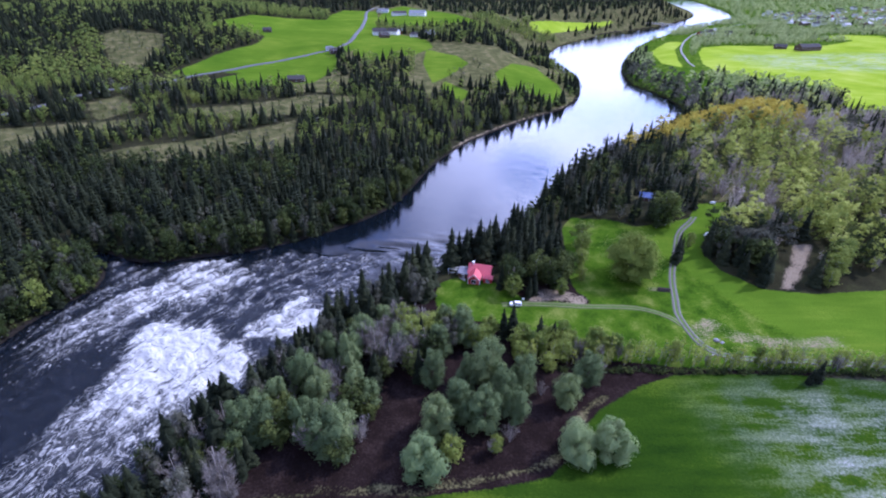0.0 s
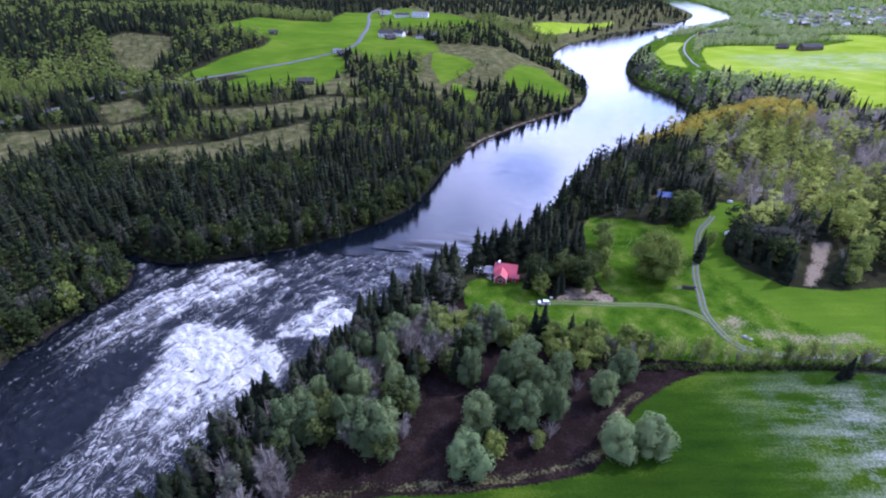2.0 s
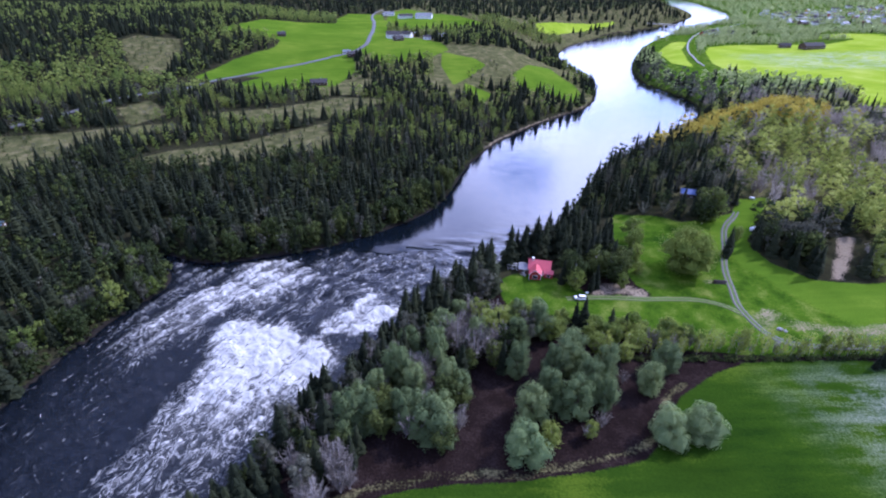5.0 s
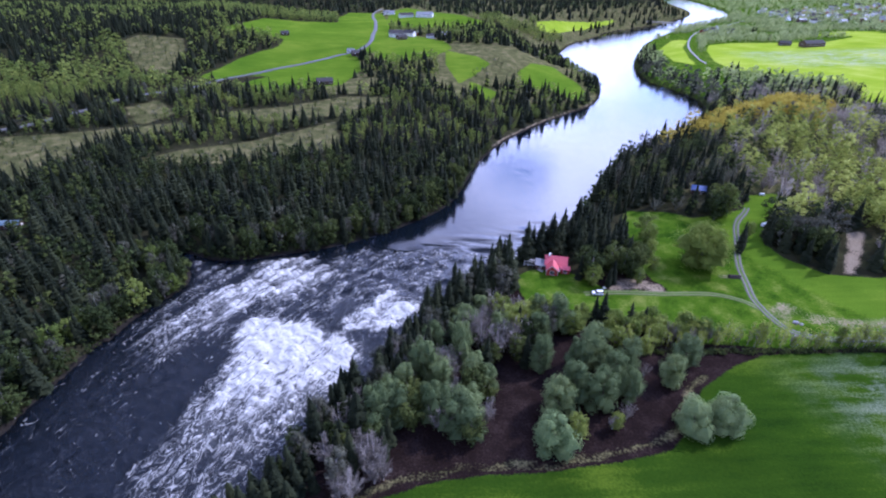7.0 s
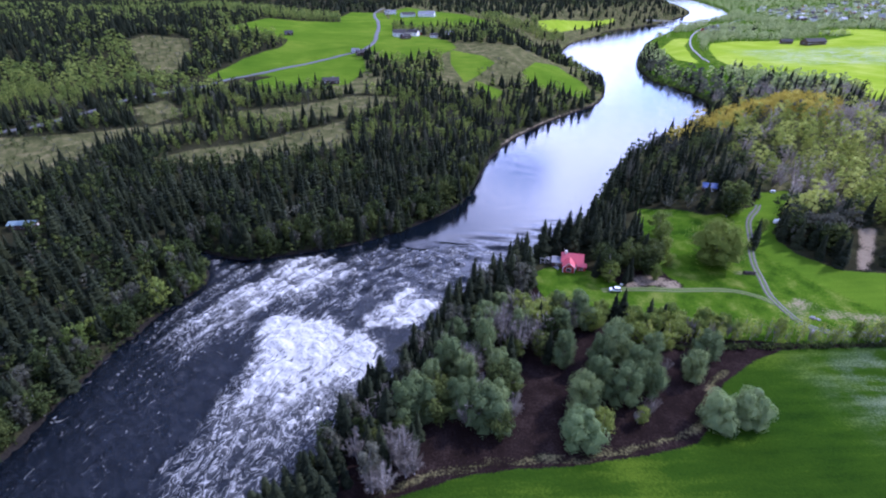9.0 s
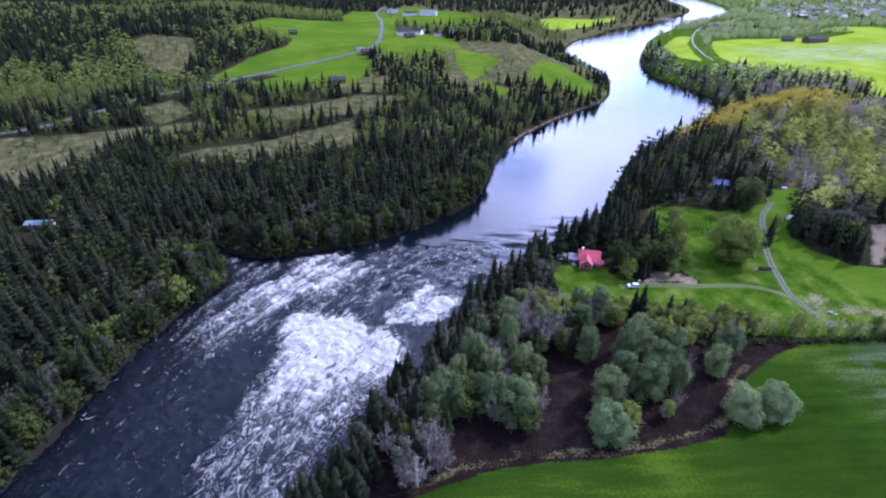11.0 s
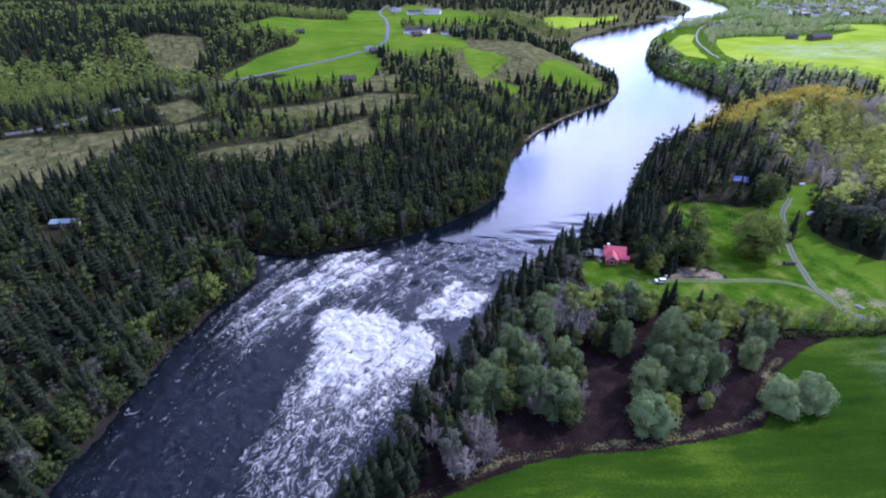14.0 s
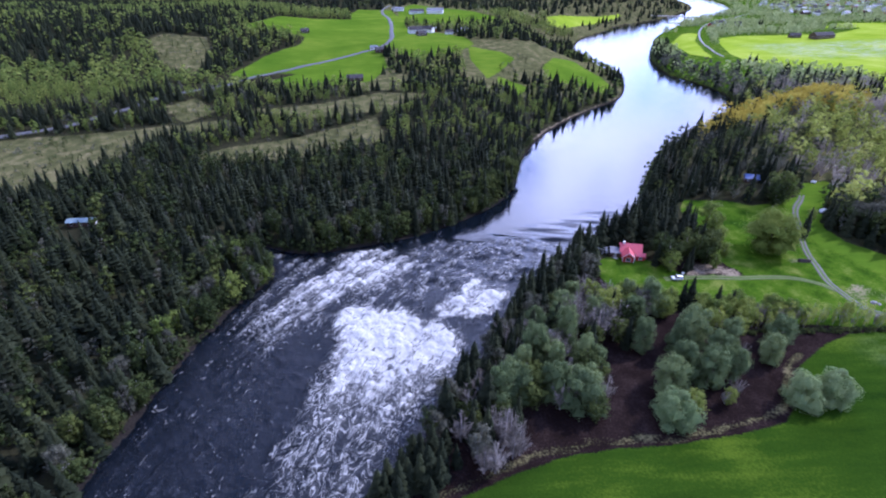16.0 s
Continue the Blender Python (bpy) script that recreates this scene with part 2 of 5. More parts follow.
def make_ground_material():
    m, n, l = material("land")
    big = noise_node(n, l, 0.02, 4)
    mid = noise_node(n, l, 0.13, 5)
    fine = noise_node(n, l, 1.6, 4)
    floor_col = ramp_node(n, l, math_node(n, l, "MULTIPLY_ADD", mid, 0.6, math_node(n, l, "MULTIPLY", fine, 0.4)),
                          [(0.3, (0.012, 0.013, 0.007)), (0.5, (0.028, 0.027, 0.014)), (0.7, (0.045, 0.05, 0.018))])
    soil_col = ramp_node(n, l, math_node(n, l, "MULTIPLY_ADD", mid, 0.5, math_node(n, l, "MULTIPLY", fine, 0.5)),
                         [(0.3, (0.007, 0.005, 0.004)), (0.5, (0.015, 0.010, 0.009)), (0.72, (0.042, 0.029, 0.024))])
    heath_col = ramp_node(n, l, math_node(n, l, "MULTIPLY_ADD", mid, 0.6, math_node(n, l, "MULTIPLY", fine, 0.4)),
                          [(0.34, (0.036, 0.042, 0.016)), (0.5, (0.080, 0.080, 0.030)), (0.62, (0.145, 0.128, 0.058)), (0.7, (0.23, 0.18, 0.12))])
    streak = noise_node(n, l, 0.25, 4, stretch=(0.18, 1.0, 1.0))
    field_fac = math_node(n, l, "MULTIPLY_ADD", big, 0.5, math_node(n, l, "MULTIPLY_ADD", streak, 0.3, math_node(n, l, "MULTIPLY", fine, 0.2)))
    field_col = ramp_node(n, l, field_fac, [(0.3, (0.040, 0.088, 0.006)), (0.5, (0.073, 0.128, 0.009)), (0.68, (0.13, 0.178, 0.018))])
    pale_col = ramp_node(n, l, fine, [(0.3, (0.20, 0.21, 0.19)), (0.7, (0.40, 0.40, 0.40))])
    lawn_col = ramp_node(n, l, math_node(n, l, "MULTIPLY_ADD", mid, 0.7, math_node(n, l, "MULTIPLY", fine, 0.3)),
                         [(0.35, (0.019, 0.048, 0.004)), (0.52, (0.051, 0.099, 0.006)), (0.68, (0.15, 0.17, 0.035))])
    wob = math_node(n, l, "MULTIPLY_ADD", math_node(n, l, "ADD", mid, fine), 0.35, -0.35)

    def mask(name, lo=0.42, hi=0.58):
        v = math_node(n, l, "ADD", attr_node(n, name), wob)
        r = n.new("ShaderNodeMapRange")
        r.interpolation_type = "SMOOTHSTEP"
        r.inputs["From Min"].default_value, r.inputs["From Max"].default_value = lo, hi
        l.new(v, r.inputs["Value"])
        return r.outputs[0]

    col = mix_node(n, l, mask("soil"), floor_col, soil_col)
    col = mix_node(n, l, mask("heath"), col, heath_col)
    col = mix_node(n, l, mask("lawn"), col, lawn_col)
    col = mix_node(n, l, mask("field"), col, field_col)
    # far right fields: brighter yellow-green, with the sun's glare put into the colour
    glare_field_col = ramp_node(n, l, field_fac, [(0.3, (0.13, 0.20, 0.010)), (0.5, (0.205, 0.285, 0.018)), (0.68, (0.33, 0.37, 0.07))])
    col = mix_node(n, l, mask("glare_field"), col, glare_field_col)
    # near field: darker green, the cloud shade over it put into the colour
    shaded_field_col = ramp_node(n, l, field_fac, [(0.34, (0.010, 0.026, 0.003)), (0.5, (0.023, 0.050, 0.004)), (0.64, (0.070, 0.108, 0.008))])
    col = mix_node(n, l, mask("shaded_field"), col, shaded_field_col)
    pale = math_node(n, l, "MULTIPLY", attr_node(n, "pale"), ramp_node(n, l, math_node(n, l, "MULTIPLY_ADD", streak, 0.5, math_node(n, l, "MULTIPLY_ADD", mid, 0.3, math_node(n, l, "MULTIPLY", fine, 0.2))),
                     [(0.45, (0, 0, 0)), (0.68, (1, 1, 1))]))
    col = mix_node(n, l, pale, col, pale_col)
    sand_col = ramp_node(n, l, fine, [(0.3, (0.14, 0.115, 0.075)), (0.7, (0.27, 0.215, 0.15))])
    col = mix_node(n, l, mask("sand"), col, sand_col)
    stone_col = ramp_node(n, l, fine, [(0.3, (0.010, 0.009, 0.008)), (0.7, (0.030, 0.026, 0.021))])
    col = mix_node(n, l, mask("shore"), col, stone_col)
    finish(n, l, principled(n, l, col, 0.92, bump=math_node(n, l, "ADD", fine, mid), bump_strength=0.6, bump_distance=0.35, spec=0.0))
    return m


LAND = make_ground_material()


def make_water_material():
    m, n, l = material("river_water")
    flow = attr_node(n, "flow", "Vector")

    def swirl(sx, sy, detail, rough, twist):
        out = noise_node(n, l, 1.0, detail, rough, flow, (sx, sy, 1.0))
        out.node.inputs["Distortion"].default_value = twist
        return out

    # the pattern is bent to and fro by slow eddies before it is drawn out along the current
    eddy = n.new("ShaderNodeTexNoise")
    eddy.inputs["Scale"].default_value = 0.10
    eddy.inputs["Detail"].default_value = 3.0
    l.new(flow, eddy.inputs["Vector"])
    bent = n.new("ShaderNodeVectorMath")
    bent.operation = "MULTIPLY_ADD"
    l.new(eddy.outputs["Color"], bent.inputs[0])
    bent.inputs[1].default_value = (7.0, 4.5, 0.0)
    l.new(flow, bent.inputs[2])
    flow = bent.outputs[0]

    def step(value, lo, hi):
        r = n.new("ShaderNodeMapRange")
        r.interpolation_type = "SMOOTHSTEP"
        r.inputs["From Min"].default_value, r.inputs["From Max"].default_value = lo, hi
        l.new(value, r.inputs["Value"])
        return r.outputs[0]

    def ridged(value):
        return math_node(n, l, "SUBTRACT", 1.0, math_node(n, l, "ABSOLUTE", math_node(n, l, "MULTIPLY_ADD", value, 2.0, -1.0)))

    strand = ridged(swirl(0.065, 0.40, 5, 0.64, 0.35))
    wisp = ridged(swirl(0.24, 0.95, 4, 0.62, 0.5))
    cell = swirl(0.30, 0.42, 6, 0.66, 0.8)
    fine = swirl(0.85, 1.5, 4, 0.68, 0.5)
    crest = attr_node(n, "crest")
    rough_amt = attr_node(n, "rough")
    amount = math_node(n, l, "MULTIPLY_ADD", crest, 0.78, attr_node(n, "foam"))
    mixn = math_node(n, l, "MULTIPLY_ADD", step(strand, 0.55, 1.0), 0.36, math_node(n, l, "MULTIPLY_ADD", step(wisp, 0.5, 1.0), 0.30, math_node(n, l, "MULTIPLY_ADD", step(cell, 0.32, 0.68), 0.24, math_node(n, l, "MULTIPLY", fine, 0.10))))
    body = step(math_node(n, l, "MULTIPLY_ADD", amount, 0.84, mixn), 1.12, 1.54)
    # a lace of thin threads between the falls
    lace = ridged(swirl(0.17, 0.30, 3, 0.55, 1.6))
    thread = math_node(n, l, "MULTIPLY", step(lace, 0.90, 0.985), step(math_node(n, l, "MULTIPLY_ADD", cell, 0.9, amount), 0.52, 0.95))
    cap = swirl(0.34, 0.46, 4, 0.6, 1.2)
    loose = math_node(n, l, "MULTIPLY", step(cap, 0.635, 0.68), step(rough_amt, 0.11, 0.17))
    foam = math_node(n, l, "MAXIMUM", math_node(n, l, "MAXIMUM", body, math_node(n, l, "MULTIPLY", thread, 0.75)), math_node(n, l, "MULTIPLY", loose, math_node(n, l, "MULTIPLY", step(wisp, 0.6, 0.95), 0.8)))
    foam = math_node(n, l, "MULTIPLY", foam, math_node(n, l, "MULTIPLY_ADD", fine, 0.40, math_node(n, l, "MULTIPLY_ADD", foam, 0.40, 0.0)), clamp=True)
    milk = math_node(n, l, "MULTIPLY", step(amount, 0.20, 0.90), math_node(n, l, "MULTIPLY", step(cell, 0.25, 0.75), 0.24))
    foam = math_node(n, l, "MAXIMUM", foam, milk)
    ripple = swirl(0.50, 0.22, 5, 0.70, 0.6)
    calm = noise_node(n, l, 0.35, 3, 0.5)
    hgt = math_node(n, l, "MULTIPLY_ADD", math_node(n, l, "ADD", math_node(n, l, "MULTIPLY_ADD", fine, 1.2, math_node(n, l, "MULTIPLY", ripple, 5.5)), math_node(n, l, "MULTIPLY", cell, 0.5)), rough_amt, math_node(n, l, "MULTIPLY", calm, 0.006))
    base = mix_node(n, l, foam, (0.003, 0.005, 0.0075), (0.80, 0.79, 0.72))
    b = n.new("ShaderNodeBsdfPrincipled")
    l.new(base, b.inputs["Base Color"])
    l.new(math_node(n, l, "ADD", math_node(n, l, "MULTIPLY_ADD", foam, 0.5, 0.05), math_node(n, l, "MULTIPLY", rough_amt, 0.2)), b.inputs["Roughness"])
    b.inputs["IOR"].default_value = 1.33
    b.inputs["Specular IOR Level"].default_value = 0.42
    k = n.new("ShaderNodeBump")
    k.inputs["Strength"].default_value = 1.0
    k.inputs["Distance"].default_value = 1.0
    l.new(hgt, k.inputs["Height"])
    l.new(k.outputs[0], b.inputs["Normal"])
    finish(n, l, b)
    return m


WATER = make_water_material()


# ---- plan of the valley ----
def smooth(a, b, x):
    t = np.clip((x - a) / (b - a), 0, 1)
    return t * t * (3 - 2 * t)


def rounded(line, steps=4):
    """A Catmull-Rom curve through a line of points."""
    p = np.array(line, float)
    p = np.vstack([2 * p[0] - p[1], p, 2 * p[-1] - p[-2]])
    t = np.linspace(0, 1, steps, endpoint=False)[:, None]
    out = [0.5 * (2 * b + (c - a) * t + (2 * a - 5 * b + 4 * c - d) * t ** 2 + (3 * b - a - 3 * c + d) * t ** 3)
           for a, b, c, d in zip(p, p[1:], p[2:], p[3:])]
    return np.vstack(out + [p[-2:-1]])


def line_distance(x, y, line):
    best = np.full(np.shape(x), 1e9)
    for (ax, ay), (bx, by) in zip(line[:-1], line[1:]):
        dx, dy = bx - ax, by - ay
        t = np.clip(((x - ax) * dx + (y - ay) * dy) / (dx * dx + dy * dy + 1e-9), 0, 1)
        best = np.minimum(best, (x - ax - t * dx) ** 2 + (y - ay - t * dy) ** 2)
    return np.sqrt(best)


def area_distance(x, y, area):
    """Distance to the edge of a closed area, positive inside."""
    ring = np.vstack([area, area[:1]])
    odd = np.zeros(np.shape(x), bool)
    for (ax, ay), (bx, by) in zip(ring[:-1], ring[1:]):
        if ay != by:
            odd ^= ((ay > y) != (by > y)) & (x < (bx - ax) * (y - ay) / (by - ay) + ax)
    return np.where(odd, 1, -1) * line_distance(x, y, ring)


LEFT_BANK = rounded([(-210, -260), (-175, -60), (-163, 30), (-159, 65), (-157, 85), (-151, 120), (-146, 137), (-140, 149), (-135, 160), (-140, 173),
                     (-160, 184), (-150, 187), (-126, 178), (-100, 183), (-77, 191), (-58, 203), (-39, 219), (-25, 238), (-14, 270), (-5, 300),
                     (18, 346), (52, 391), (87, 428), (118, 462), (144, 525), (155, 590), (153, 650), (150, 690), (148, 745), (165, 800),
                     (205, 895), (270, 990), (345, 1100), (430, 1180), (540, 1290), (700, 1520), (820, 1800), (950, 2300), (1200, 3300)])
RIGHT_BANK = rounded([(-120, -260), (-108, -60), (-96, 30), (-87, 57), (-80, 67), (-74, 77), (-69, 86), (-61, 98), (-50, 115), (-37, 134),
                      (-23, 151), (-9, 165), (5, 176), (18, 185), (28, 195), (38, 212), (48, 235), (66, 268), (86, 300), (118, 332),
                      (155, 365), (190, 400), (215, 440), (224, 480), (220, 525), (212, 565), (218, 610), (230, 660), (256, 728), (290, 800),
                      (330, 890), (398, 1002), (440, 1060), (515, 1165), (610, 1270), (790, 1480), (930, 1790), (1080, 2300), (1330, 3300)])
RIVER = np.vstack([LEFT_BANK, RIGHT_BANK[::-1]])
MID_Y = np.array([-260, 60, 120, 170, 200, 240, 300, 350, 400, 460, 520, 600, 700, 800, 900, 1000, 1100, 1200, 1300, 1500, 2000, 3300])
MID_X = np.array([-165, -123, -108, -70, -30, 2, 35, 62, 120, 165, 184, 184, 198, 226, 268, 333, 400, 480, 580, 740, 930, 1260])

# lattice of random heights for rolling ground and waves
_lattice = np.random.RandomState(5).rand(256, 256)


def rolling(x, y):
    ix, iy = np.floor(x).astype(int), np.floor(y).astype(int)
    fx, fy = x - ix, y - iy
    fx, fy = fx * fx * (3 - 2 * fx), fy * fy * (3 - 2 * fy)
    g = lambda i, j: _lattice[(ix + i) % 256, (iy + j) % 256]
    return (g(0, 0) * (1 - fx) + g(1, 0) * fx) * (1 - fy) + (g(0, 1) * (1 - fx) + g(1, 1) * fx) * fy - 0.5


def water_level(x, y):
    return -3.2 * (1 - smooth(80, 190, y + 0.25 * x + 20))


def land_height(x, y, d=None):
    """Height of the ground; d is the distance from the river, positive on land."""
    x, y = np.asarray(x, float), np.asarray(y, float)
    if d is None:
        d = -area_distance(x, y, RIVER)
    off = x - np.interp(y, MID_Y, MID_X)
    left, right = smooth(10, -10, off), smooth(-10, 10, off)
    level = water_level(x, y)
    inland = smooth(5, 120, np.abs(d)) * (d > 0)
    h = level + np.where(d > 0, np.minimum(0.30 * d, 1.4), np.maximum(0.3 * d, -2.5))
    up = np.maximum(d, 0)
    h += left * (1.8 * (1 - np.exp(-up / 15)) + inland * (12 * smooth(250, 430, y) + 20 * smooth(440, 680, y)))
    h += left * inland * smooth(-150, -420, x) * (8 * smooth(250, 420, y) + 10 * smooth(420, 700, y))
    h += right * (-level * smooth(3, 14, up) * 0.25 + 0.3 * smooth(2, 20, up) + 0.7 * smooth(105, 160, y) * smooth(6, 30, up))
    h += right * smooth(12, 60, up) * (6.5 * smooth(150, 225, y) * smooth(10, 90, x))
    h += right * smooth(4, 70, up) * 17 * np.exp(-((x - 200) / 78) ** 2 - ((y - 318) / 62) ** 2)
    h += right * smooth(150, 380, up) * 9 * smooth(560, 900, y)
    h += smooth(5, 60, up) * (0.9 * rolling(x / 23, y / 23) + 0.5 * rolling(x / 9 + 7, y / 9) + 7 * smooth(300, 900, y) * rolling(x / 170 + 3, y / 170))
    far = np.maximum(smooth(1500, 4200, y), smooth(900, 3500, np.abs(x)))
    h += far * smooth(40, 400, up) * (90 + 130 * rolling(x / 700, y / 700 + 9))
    return h


NEAR_FIELD = np.array([(-92, 30), (-70, 57), (-56, 63), (-49, 66), (-36, 70), (-23, 71.5), (-5, 72), (8, 74), (20, 76), (28, 78), (34, 83), (39, 91), (45, 98), (61, 108),
                       (72, 112.5), (81, 113.5), (97, 113.5), (113, 112.5), (260, 98), (320, -200), (-92, -200)], float)
MEADOW = np.array([(0, 162), (-2, 151), (0, 143), (10, 138), (22, 136), (29, 132), (43, 127), (64, 124), (80, 121), (94, 120), (118, 120), (290, 112), (290, 150), (180, 158), (144, 155), (126, 158),
                   (121, 164), (115, 171), (113, 180), (119, 193), (129, 205), (141, 215), (144, 225), (128, 223), (118, 210), (104, 204), (90, 202), (81, 211), (65, 220), (58, 208), (55, 187),
                   (52, 165), (52, 156), (39, 154), (33, 151), (26, 157), (20, 163), (7, 166)], float)
SAND = np.array([(155, 190), (142, 173), (129, 156.5), (138, 156), (153, 172), (167, 190)], float)
HEDGE_STRIP = np.array([(38, 131), (50, 119), (84, 115.5), (118, 114.5), (290, 102), (290, 125), (118, 125), (64, 128)], float)
HEATH = [np.array(a, float) for a in (
    [(-420, 310), (-340, 326), (-294, 333), (-253, 347), (-221, 361), (-208, 350), (-257, 326), (-268, 289), (-275, 250), (-330, 235), (-420, 240)],
    [(-227, 292), (-200, 310), (-160, 325), (-107, 361), (-97, 318), (-142, 298), (-168, 290)],
    [(-207, 381), (-158, 394), (-108, 429), (-68, 422), (-98, 376), (-158, 362)],
    [(30, 560), (55, 540), (48, 500), (30, 480), (10, 500)],
    [(-376, 587), (-364, 612), (-318, 605), (-294, 551), (-291, 486), (-327, 511)],
    [(-273, 384), (-259, 409), (-233, 377), (-247, 350)])]
YOUNG_WOOD = np.array([(-520, 420), (-450, 460), (-371, 468), (-300, 470), (-285, 440), (-315, 392), (-365, 362), (-480, 350)], float)
FARM_ROAD = [(-420, 300), (-340, 338), (-323, 348), (-299, 377), (-291, 398), (-272, 429), (-250, 456), (-235, 485), (-192, 530), (-141, 577), (-119, 600), (-109, 640), (-112, 700), (-116, 778), (-128, 900), (-150, 1079), (-140, 1200)]
RAILWAY = [(308, 630), (319, 675), (359, 789), (431, 934), (501, 1037), (590, 1120), (700, 1230)]
CLEARED = [(-237, 202, 9), (-233, 195, 7.5), (-229, 189, 5), (-203, 192, 6), (101, 222, 7), (98, 216, 5), (120, 192, 4), (142, 214, 5)]
FIELDS = [np.array(a, float) for a in (
    [(-258, 490), (-241, 557), (-212, 608), (-214, 645), (-255, 666), (-301, 675), (-289, 825), (-231, 829), (-182, 848), (-205, 1000), (-199, 1095), (-153, 1090), (-120, 777),
     (-114, 640), (-122, 607), (-146, 587), (-198, 536), (-238, 481)],
    [(-215, 474), (-189, 516), (-138, 562), (-114, 567), (-108, 523), (-120, 473), (-153, 462), (-184, 440)],
    [(-101, 645), (-99, 744), (-18, 645), (-10, 605), (-30, 575), (-70, 550), (-98, 570)],
    [(-105, 797), (-120, 1114), (-91, 1257), (6, 1090), (79, 861), (38, 815), (-39, 820)])]
FIELDS += [np.array(a, float) for a in (
    [(-18, 597), (16, 573), (28, 544), (6, 501), (-9, 478), (-20, 545)],
    [(2, 488), (28, 463), (16, 438), (0, 462)],
    [(54, 526), (78, 575), (109, 598), (124, 540), (122, 500), (102, 462), (90, 484), (58, 490)],
    [(158, 981), (290, 1130), (410, 1235), (301, 1098), (187, 950), (156, 939)],
    [(280, 660), (319, 802), (383, 900), (406, 890), (350, 790), (308, 676), (292, 622)],
    [(330, 655), (372, 760), (405, 817), (460, 847), (600, 830), (760, 930), (800, 860), (640, 680), (560, 520), (440, 430), (350, 400), (352, 430), (405, 521), (361, 556), (322, 597)],
    [(697, 895), (790, 945), (720, 990), (650, 930)])]


# ---- mesh helpers ----
def mesh_of(name, verts, faces, mats, smooth_shade=False, face_mats=None):
    """A mesh from arrays of points and of triangles (or quads)."""
    verts, faces = np.asarray(verts, np.float32), np.asarray(faces, np.int32)
    me = bpy.data.meshes.new(name)
    me.vertices.add(len(verts))
    me.vertices.foreach_set("co", verts.ravel())
    k = faces.shape[1]
    me.loops.add(faces.size)
    me.loops.foreach_set("vertex_index", faces.ravel())
    me.polygons.add(len(faces))
    me.polygons.foreach_set("loop_start", np.arange(0, faces.size, k, dtype=np.int32))
    if face_mats is not None:
        me.polygons.foreach_set("material_index", np.asarray(face_mats, np.int32))
    me.polygons.foreach_set("use_smooth", np.full(len(faces), smooth_shade))
    for mt in (mats if isinstance(mats, (list, tuple)) else [mats]):
        me.materials.append(mt)
    me.update(calc_edges=True)
    return me


def put_attr(me, name, values, kind="FLOAT"):
    a = me.attributes.new(name, kind, "POINT")
    a.data.foreach_set("value" if kind == "FLOAT" else "vector", np.asarray(values, np.float32).ravel())


def spaced(lo, hi, near_lo, near_hi, step, grow):
    """Grid lines, even between near_lo and near_hi and ever wider beyond."""
    mid = list(np.arange(near_lo, near_hi + step, step))
    up, s = [], step
    while (up[-1] if up else mid[-1]) < hi:
        s *= grow
        up.append((up[-1] if up else mid[-1]) + s)
    down, s = [], step
    while (down[-1] if down else mid[0]) > lo:
        s *= grow
        down.append((down[-1] if down else mid[0]) - s)
    return np.array(down[::-1] + mid + up)


def grid_faces(nx, ny):
    i = (np.arange(ny - 1)[:, None] * nx + np.arange(nx - 1)[None]).ravel()
    return np.stack([i, i + 1, i + nx + 1, i + nx], 1)


# ---- ground ----
gx = spaced(-4200, 4200, -190, 190, 2.2, 1.035)
gy = spaced(-700, 4800, 40, 300, 2.2, 1.02)
GX, GY = (a.ravel() for a in np.meshgrid(gx, gy))
GD = -area_distance(GX, GY, RIVER)
GZ = land_height(GX, GY, GD)
ground_mesh = mesh_of("ground", np.stack([GX, GY, GZ], 1), grid_faces(len(gx), len(gy)), LAND, True)


def cover(areas, soft):
    return np.max([smooth(-soft, soft, area_distance(GX, GY, a)) for a in areas], 0)


lane = smooth(26, 16, line_distance(GX, GY, np.array(FARM_ROAD))) * smooth(480, 520, GY) * smooth(1150, 1050, GY)
# the meadow's right part takes the brighter field colour in place of sunlight
put_attr(ground_mesh, "field", np.max([cover(FIELDS, 8.0), 0.8 * lane, 0.95 * smooth(-3, 3, area_distance(GX, GY, MEADOW)) * smooth(92, 128, GX + 0.5 * (GY - 150))], 0))
put_attr(ground_mesh, "glare_field", cover(FIELDS[7:], 8.0))
bald = smooth(8, 2.5, line_distance(GX, GY, np.array([(36, 152), (44, 153), (52, 150)], float))) * 0.62
put_attr(ground_mesh, "shaded_field", cover([NEAR_FIELD], 3.5))
right_land = (GX > np.interp(GY, MID_Y, MID_X))
put_attr(ground_mesh, "lawn", np.maximum(cover([MEADOW, HEDGE_STRIP], 3.0) - bald, 0.8 * smooth(420, 450, GY) * right_land * (GD > 2)))
rim = 0.8 * smooth(4.6, 0.4, np.abs(area_distance(GX, GY, NEAR_FIELD) + 2.4 + 3.0 * rolling(GX / 7, GY / 7))) * (GX > -90) * (GX < 50) * (GY < 105)
sand = smooth(-4, 4, area_distance(GX, GY, SAND))
put_attr(ground_mesh, "heath", np.maximum(np.maximum(cover(HEATH, 8.0), 0.62 * rim), np.maximum(0.75 * smooth(420, 450, GY) * (GX > -150) * ~right_land * (GD > 2), 0.66 * smooth(205, 235, GY) * smooth(430, 400, GY) * smooth(60, 110, GX) * right_land)))
beach = smooth(3.2, 1.2, np.abs(GD - 1.8)) * smooth(300, 345, GY) * smooth(520, 460, GY) * (GX < np.interp(GY, MID_Y, MID_X))
scuffed = smooth(5.5, 1.0, line_distance(GX, GY, np.array([(82, 157), (87, 157)], float)))
worn = smooth(11, 1.5, line_distance(GX, GY, np.array([(88, 131), (96, 137), (100, 131), (112, 127), (135, 128)], float)))
